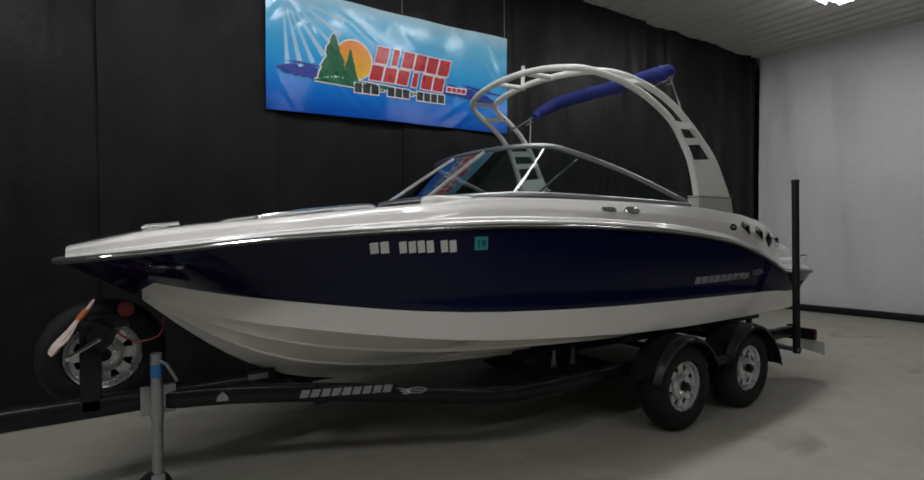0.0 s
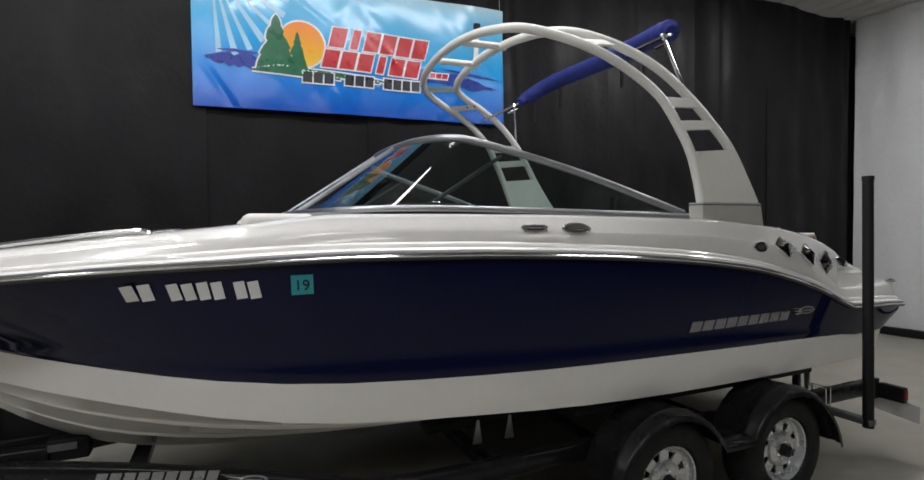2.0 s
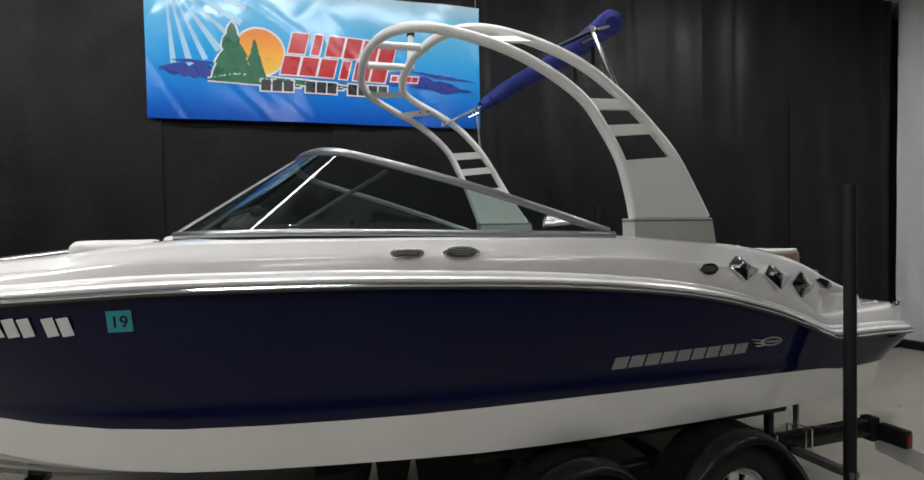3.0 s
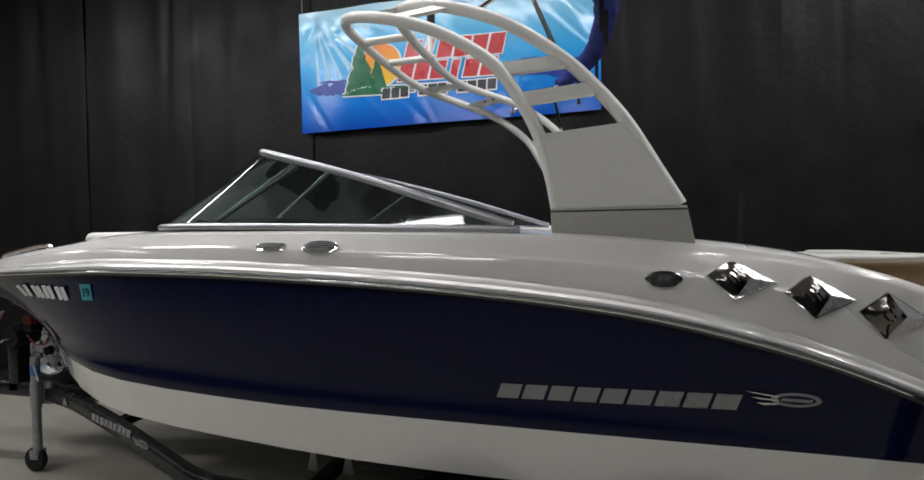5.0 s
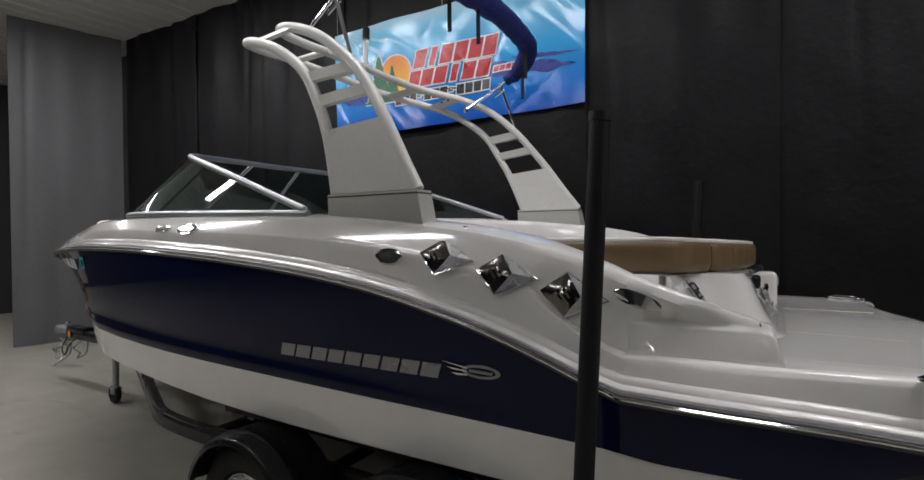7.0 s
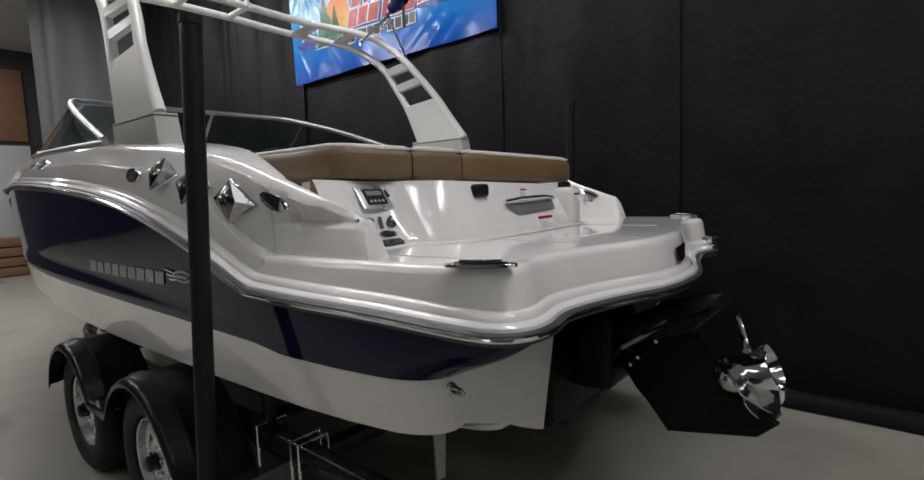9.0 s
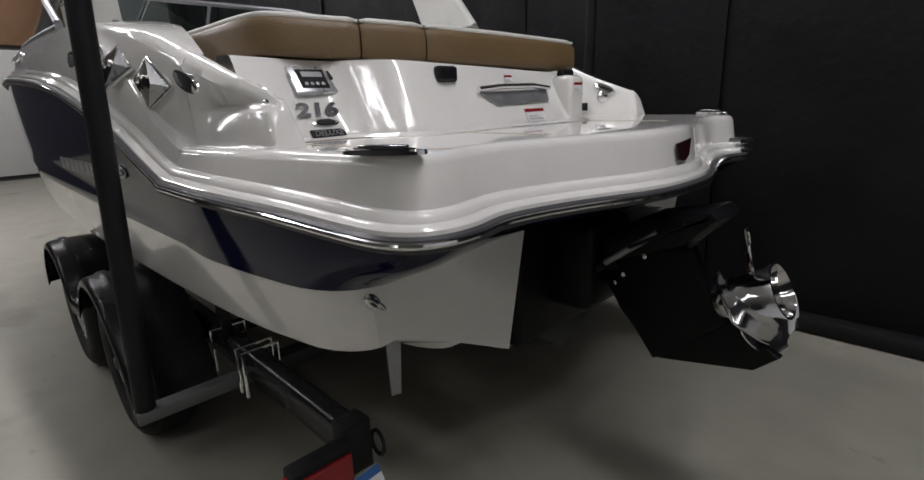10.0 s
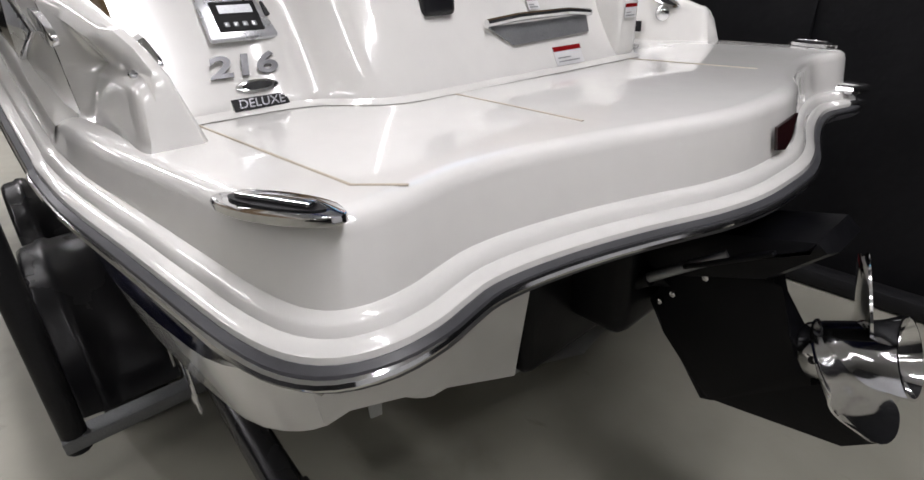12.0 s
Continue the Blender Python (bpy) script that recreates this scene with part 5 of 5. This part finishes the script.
cloth = mat("pale_cloth", (0.62, 0.50, 0.47), 0.8, 0, 0.15, 20, 0.4, 60)
tail = part("tie_strap", tube(spline([(-5.585, -0.12, 1.195), (-5.62, -0.13, 1.14), (-5.68, -0.14, 1.06), (-5.735, -0.13, 0.985), (-5.775, -0.12, 0.925)], 3), [0.014, 0.018, 0.020, 0.021, 0.021, 0.024, 0.028, 0.026, 0.034, 0.042, 0.047, 0.046, 0.036], 10, flat=0.4), cloth, trailer, "folded pale strap tail")
part("strap_fold", tube(spline([(-5.66, -0.165, 1.07), (-5.70, -0.165, 1.0), (-5.745, -0.155, 0.955)], 3), [0.006, 0.016, 0.022, 0.026, 0.026, 0.022, 0.012], 8, flat=0.35), cloth, tail)
part("strap_band", tube([(-5.618, -0.130, 1.145), (-5.655, -0.137, 1.095)], 0.026, 8, flat=0.6), mat("orange_band", (0.45, 0.13, 0.02), 0.6), tail, "orange strap band")
spare = thing("spare_wheel", (-5.57, 0.24, 0.48), "spare wheel standing behind the winch post", "wheel")
keep, trailer = trailer, spare
wheel(-5.555, 0.20, 0.825, -1, 0.33, 1.02)
trailer = keep

# ---- drive ----
DRIVE = mat("satin_black_drive", (0.004, 0.004, 0.005), 0.38, 0, 0.2, 8, 0.03, 80, spec=0.18)
drive = thing("stern_drive", (0.7, 0, 0.45), "black stern drive leg with a polished steel propeller, tilted up", "stern drive")


def slab(outline, th, name, material, label="", bevel=0.012):
    m = basis((0, th, 0), (1, 0, 0), (0, -1, 0))
    part(name, prism(outline, 2 * th, m, bevel=bevel), material, drive, label)


slab([(0.845, 0.474), (0.90, 0.486), (1.135, 0.531), (1.20, 0.593), (1.08, 0.652), (1.0, 0.70), (0.86, 0.60)], 0.014, "skeg", DRIVE, bevel=0.004)
slab([(0.838, 0.472), (0.87, 0.50), (1.06, 0.66), (1.05, 0.70), (0.99, 0.76), (0.945, 0.82), (0.925, 0.87), (0.94, 0.90), (0.72, 0.84), (0.66, 0.70), (0.72, 0.63)], 0.042, "gearcase", DRIVE, "black gearcase", 0.025)
slab([(0.62, 0.86), (0.70, 0.80), (0.93, 0.885), (1.03, 0.985), (1.0, 1.01), (0.80, 0.965)], 0.085, "upper_housing", DRIVE, "black upper drive housing", 0.03)
part("gimbal", box(0.36, 0.66, -0.15, 0.15, 0.62, 0.93, 0.04, 3), DRIVE, drive, "black gimbal bracket")
part("transom_plate", box(0.03, 0.50, -0.325, 0.325, 0.50, 0.93, 0.03, 3), DRIVE, drive, "black transom assembly")
part("bellows", tube([(0.35, 0, 0.72), (0.45, 0, 0.73), (0.7, 0, 0.82)], 0.07, 14), DRIVE, drive)
part("antivent_plate", box(0.86, 1.06, -0.10, 0.10, 0.0, 0.012, 0.005, m=Matrix.Translation((0.02, 0, 0.43)) @ Matrix.Rotation(-0.52, 4, "Y")), DRIVE, drive)
for s in (-1, 1):
    part("trim_ram", tube([(0.675, s * 0.085, 0.793), (0.85, s * 0.080, 0.924)], 0.013, 10), GALV, drive, "steel trim ram")
    part("ram_cylinder", tube([(0.50, s * 0.11, 0.67), (0.68, s * 0.085, 0.797)], 0.022, 10), DRIVE, drive)
    for x, z in ((0.70, 0.72), (0.73, 0.755), (0.80, 0.83), (0.83, 0.86)):
        part("bolt_head", lathe([(0.0, 0.010), (0.008, 0.009), (0.010, 0.0)], 6, basis((x, s * 0.043, z), (1, 0, 0), (0, s, 0))), CHROME, drive)
ax = Vector((1.0, 0, 0.46)).normalized()
hub0 = Vector((1.025, 0.012, 0.716))
mp = basis(hub0, (0, 1, 0), ax)
prop = part("propeller", lathe([(0.0, -0.01), (0.050, -0.012), (0.062, 0.0), (0.066, 0.03), (0.068, 0.10), (0.072, 0.135), (0.083, 0.170), (0.077, 0.171), (0.062, 0.135), (0.055, 0.08), (0.0, 0.07)], 36, mp), CHROME, drive, "polished steel propeller")
for k in range(3):
    rows = []
    for i in range(15):
        u = i / 14
        r = 0.058 + 0.148 * u
        chord = 0.138 * math.sqrt(max(0.015, 1 - ((u - 0.42) / 0.60) ** 2))
        row = []
        for j in range(11):
            v = j / 5 - 1
            a = 2 * math.pi * k / 3 + radians(64) + 0.95 * v * chord / max(r, 0.105)
            z = 0.082 + 0.34 * v * chord + 0.012 * u + 0.014 * v * v * u
            row.append(mp @ Vector((r * math.cos(a), r * math.sin(a), z)))
        rows.append(row)
    b = grid(rows)
    g = bmesh.ops.extrude_face_region(b, geom=list(b.faces))["geom"]
    bmesh.ops.translate(b, vec=ax * 0.005, verts=[v for v in g if isinstance(v, bmesh.types.BMVert)])
    part("blade", b, CHROME, prop, "polished blade")
part("vent_hole", lathe([(0.0, 0.001), (0.009, 0.001), (0.009, -0.004)], 12, basis(hub0 + ax * 0.02 + Vector((0, -0.0635, 0.012)), (1, 0, 0), (0, -1, 0.2))), BLACKM, prop)

drive.location = (0.716, 0.006, 0.480)

# ---- banner ----
banner = thing("banner", (-2.7, 1.86, 2.78), "glossy blue vinyl advertising banner with trees, sun and red lettering", "banner")


def gradient(name, stops, z0, z1, rough=0.2):
    m = mat(name, (1, 1, 1), rough, 0, 0.05, 3)
    nt = m.node_tree
    tc = nt.nodes.new("ShaderNodeTexCoord")
    sx = nt.nodes.new("ShaderNodeSeparateXYZ")
    mr = nt.nodes.new("ShaderNodeMapRange")
    mr.inputs["From Min"].default_value, mr.inputs["From Max"].default_value = z0, z1
    cr = nt.nodes.new("ShaderNodeValToRGB")
    while len(cr.color_ramp.elements) < len(stops):
        cr.color_ramp.elements.new(0.5)
    for e, (p, c) in zip(cr.color_ramp.elements, stops):
        e.position, e.color = p, (*c, 1)
    nt.links.new(tc.outputs["Object"], sx.inputs[0])
    nt.links.new(sx.outputs["Z"], mr.inputs["Value"])
    nt.links.new(mr.outputs[0], cr.inputs[0])
    nt.links.new(cr.outputs[0], nt.nodes["Principled BSDF"].inputs["Base Color"])
    return m


BX0, BX1, BZ0, BZ1 = -4.22, -1.17, 2.80, 4.04


crease_rnd = random.Random(17)
CREASES = [(crease_rnd.uniform(BX0, BX1), crease_rnd.uniform(0.05, 0.95), radians(crease_rnd.choice((-48, -58, -38, 42, 55, -66)) + crease_rnd.uniform(-8, 8)),
            crease_rnd.uniform(0.022, 0.05), crease_rnd.choice((-1, 1)) * crease_rnd.uniform(0.003, 0.007), crease_rnd.uniform(0.14, 0.42)) for _ in range(34)]


def ripple(x, z):
    """Slight waves of the hung vinyl."""
    y = 0.014 * math.sin(2.6 * x + 1.4 * z) + 0.008 * math.sin(7.1 * x - 3.0 * z) + 0.012 * noise.noise((x * 1.5, z * 2.2, 4.0))
    for cx, cz, a, width, depth, span in CREASES:
        u, d = (x - cx) * math.cos(a) + (z - cz) * 1.24 * math.sin(a), -(x - cx) * math.sin(a) + (z - cz) * 1.24 * math.cos(a)
        y += depth * math.exp(-(d / width) ** 2 - (u / span) ** 2)
    return y


def bz_lift(x):
    return 0.045 * (x - BX0) / 3.05


rows = []
for k in range(61):
    v = k / 60
    rows.append([(x, 1.852 + ripple(x, v), BZ0 + (BZ1 - BZ0) * v + bz_lift(x) - 0.015) for x in np.linspace(BX0, BX1, 153)])
b = grid(rows)
g = bmesh.ops.extrude_face_region(b, geom=list(b.faces))["geom"]
bmesh.ops.translate(b, vec=(0, 0.004, 0), verts=[v for v in g if isinstance(v, bmesh.types.BMVert)])
part("cloth", b, gradient("banner_print", ((0.0, (0.004, 0.07, 0.42)), (0.2, (0.008, 0.18, 0.64)), (0.5, (0.03, 0.38, 0.78)), (0.85, (0.18, 0.58, 0.84)), (1.0, (0.52, 0.74, 0.85))), BZ0, BZ1 + 0.03, 0.16), banner, "blue printed vinyl", angle=80)


def printed(outline, material, layer, name, label="", cell=0.022):
    """A printed shape laid on the waves of the vinyl."""
    b = bmesh.new()
    face = b.faces.new([b.verts.new((x, 0, z)) for x, z in outline])
    bmesh.ops.triangulate(b, faces=[face])
    for _ in range(5):
        long_ = [e for e in b.edges if e.calc_length() > cell * 1.8]
        if not long_:
            break
        bmesh.ops.subdivide_edges(b, edges=long_, cuts=1)
        bmesh.ops.triangulate(b, faces=b.faces)
    for v in b.verts:
        vv = (v.co.z - BZ0) / (BZ1 - BZ0)
        v.co.y = 1.852 + ripple(v.co.x, vv) - 0.0035 - 0.0012 * layer
    return part(name, b, material, banner, label, angle=80)


def disc(cx_, cz_, r, n=28):
    return [(cx_ + r * math.cos(2 * math.pi * k / n), cz_ + r * math.sin(2 * math.pi * k / n)) for k in range(n)]


def tree(cx_, z0, w, h, n, grow=0.0, seed=1):
    rnd = random.Random(seed)
    left, right = [], []
    for k in range(n):
        t = k / n
        ww = w * (1 - t) ** 0.8
        left += [(cx_ - ww * rnd.uniform(0.9, 1.1) - grow, z0 + h * t - grow * (k == 0)), (cx_ - ww * 0.62 - grow, z0 + h * (t + 0.6 / n))]
        right += [(cx_ + ww * rnd.uniform(0.9, 1.1) + grow, z0 + h * t - grow * (k == 0)), (cx_ + ww * 0.62 + grow, z0 + h * (t + 0.6 / n))]
    return left + [(cx_, z0 + h + grow)] + right[::-1]


PR_W = mat("print_white", (0.72, 0.76, 0.80), 0.3, 0, 0.04)
# Pale ray colour: partly print, partly the vinyl's sheen.
PR_RAY = mat("print_sheen_pale_blue", (0.36, 0.63, 0.82), 0.3, 0, 0.06)
PR_SWOOSH = mat("print_navy", (0.012, 0.04, 0.30), 0.3, 0, 0.15, 14)
PR_GREEN = mat("print_green", (0.008, 0.13, 0.055), 0.3, 0, 0.12, 10)
PR_RED = mat("print_red", (0.50, 0.018, 0.025), 0.3, 0, 0.08)
PR_BLACK = mat("print_black", (0.02, 0.025, 0.03), 0.3, 0, 0.1)
PR_SUN = gradient("print_sun", ((0.0, (0.85, 0.55, 0.05)), (0.4, (0.85, 0.40, 0.03)), (1.0, (0.80, 0.20, 0.02))), 3.22, 3.63, 0.3)
# Rays are partly print, partly the vinyl's sheen put into colour.
for k, (a0, w) in enumerate(((-86, 3), (-76, 3.5), (-66, 3), (-55, 4), (-43, 3), (-30, 4), (-18, 3))):
    L = 0.80 - 0.02 * k
    p = [(BX0 + 0.16, BZ1 - 0.03)] + [(BX0 + 0.16 + L * math.cos(radians(a)), BZ1 - 0.03 + L * math.sin(radians(a))) for a in (a0 - w * 0.6, a0 + w * 0.6)]
    p = [(max(BX0 + 0.01, x), z) for x, z in p]
    printed(p, PR_RAY, 0, "ray_sheen")
rnd = random.Random(5)


def brush(x0, x1, z0, z1, th):
    n = 16
    up = [(x0 + (x1 - x0) * k / n, z0 + (z1 - z0) * k / n + th * math.sin(math.pi * (0.06 + 0.94 * k / n)) * rnd.uniform(0.55, 1.2)) for k in range(n + 1)]
    dn = [(x0 + (x1 - x0) * k / n, z0 + (z1 - z0) * k / n - th * math.sin(math.pi * (0.06 + 0.94 * k / n)) * rnd.uniform(0.5, 1.2)) for k in range(n + 1)]
    return up + dn[::-1]


printed(brush(-4.12, -3.5, 3.22, 3.20, 0.07), PR_SWOOSH, 1, "brush_stroke")
printed(brush(-4.02, -3.62, 3.30, 3.29, 0.016), PR_SWOOSH, 1, "brush_stroke")
printed(brush(-2.35, -1.25, 3.30, 3.20, 0.08), PR_SWOOSH, 1, "brush_stroke")
printed(brush(-1.9, -1.2, 3.36, 3.30, 0.02), PR_SWOOSH, 1, "brush_stroke")
printed(disc(-3.30, 3.42, 0.222), PR_W, 2, "sun_outline")
printed(disc(-3.30, 3.42, 0.205), PR_SUN, 3, "sun", "orange printed sun")
printed(tree(-3.53, 3.15, 0.185, 0.51, 7, 0.016, 3), PR_W, 2, "tree_outline")
printed(tree(-3.53, 3.15, 0.185, 0.51, 7, 0.0, 3), PR_GREEN, 4, "printed_tree", "green printed spruce")
printed(tree(-3.345, 3.17, 0.095, 0.36, 7, 0.0, 8), PR_GREEN, 5, "printed_tree", "green printed spruce")
hill = [(-3.74, 3.15), (-3.5, 3.20), (-3.25, 3.20), (-2.9, 3.19), (-2.5, 3.165), (-2.15, 3.16), (-2.5, 3.15), (-2.9, 3.145), (-3.3, 3.125), (-3.74, 3.135)]
printed([(x, z + (0.014 if i < 6 else -0.014)) for i, (x, z) in enumerate(hill)], PR_W, 4, "hill_outline")
printed(hill, PR_GREEN, 6, "printed_hill")


def word(x0, x1, z0, z1, kinds, material, outline, lay, th, tilt=0.0, name="letter_mark", skew=0.25):
    """Brand wording as plain slanted marks, with a pale border."""
    n = len(kinds)
    st = (x1 - x0) / n
    h = z1 - z0
    for i, kd in enumerate(kinds):
        if kd is None:
            continue
        x, z = x0 + i * st, z0 + tilt * i * st
        w = st * (0.86 if kd >= 0 else 0.5)
        for grow, mt, ly in ((0.013, outline, lay), (0.0, material, lay + 1)):
            def q(a, c, e, f):
                return [(x + a * w - grow + skew * (e * h - grow), z + e * h - grow), (x + c * w + grow + skew * (e * h - grow), z + e * h - grow),
                        (x + c * w + grow + skew * (f * h + grow), z + f * h + grow), (x + a * w - grow + skew * (f * h + grow), z + f * h + grow)]
            tw, tz = th / w, th / h
            strokes = {0: ((0, 1, 0, 1),), 1: ((0, tw, 0, 1), (1 - tw, 1, 0, 1), (tw, 1 - tw, 0.4, 0.4 + tz)), 2: ((0, 1, 1 - tz, 1), (0, tw, 0.5, 1 - tz), (0, 1, 0.5 - tz / 2, 0.5 + tz / 2), (1 - tw, 1, tz, 0.5), (0, 1, 0, tz)),
                       3: ((0, tw, 0, 1), (tw, 1, 1 - tz, 1), (1 - tw, 1, 0, 1 - tz)), 5: ((0, 1, 1 - tz, 1), (0, 1, 0, tz), (0, tw, tz, 1 - tz), (1 - tw, 1, tz, 1 - tz)), 4: ((0.25, 0.75, 0, 1),), -1: ((0, 1, 0.42, 0.58),)}[kd]
            if grow:
                strokes = ((0, 1, 0, 1),) if kd not in (4, -1) else strokes
            for sgm in strokes:
                printed(q(*sgm), mt, ly, name)


word(-3.06, -2.06, 3.435, 3.625, (0, 4, 0, 0, 0, 0), PR_RED, PR_W, 6, 0.05, 0.0)
word(-3.13, -2.14, 3.235, 3.405, (0, 0, 0, 4, 0, 0), PR_RED, PR_W, 6, 0.048, 0.0)
word(-2.10, -1.83, 3.255, 3.305, (0, 0, 0, 0), PR_RED, PR_W, 6, 0.02)
word(-3.30, -2.13, 3.075, 3.175, (0, 0, 0, -1, 0, 0, 0, -1, 0, 0, 0, 0), PR_BLACK, PR_W, 6, 0.03, 0.02, "number_bar", 0.05)
for x, z in ((BX0 + 0.03, BZ1), (BX1 - 0.03, BZ1 + 0.03), (-2.7, BZ1 + 0.015)):
    part("hanging_cord", tube([(x, 1.862, z), (x, 1.862, Z_CEIL)], 0.003, 6), GALV, banner)
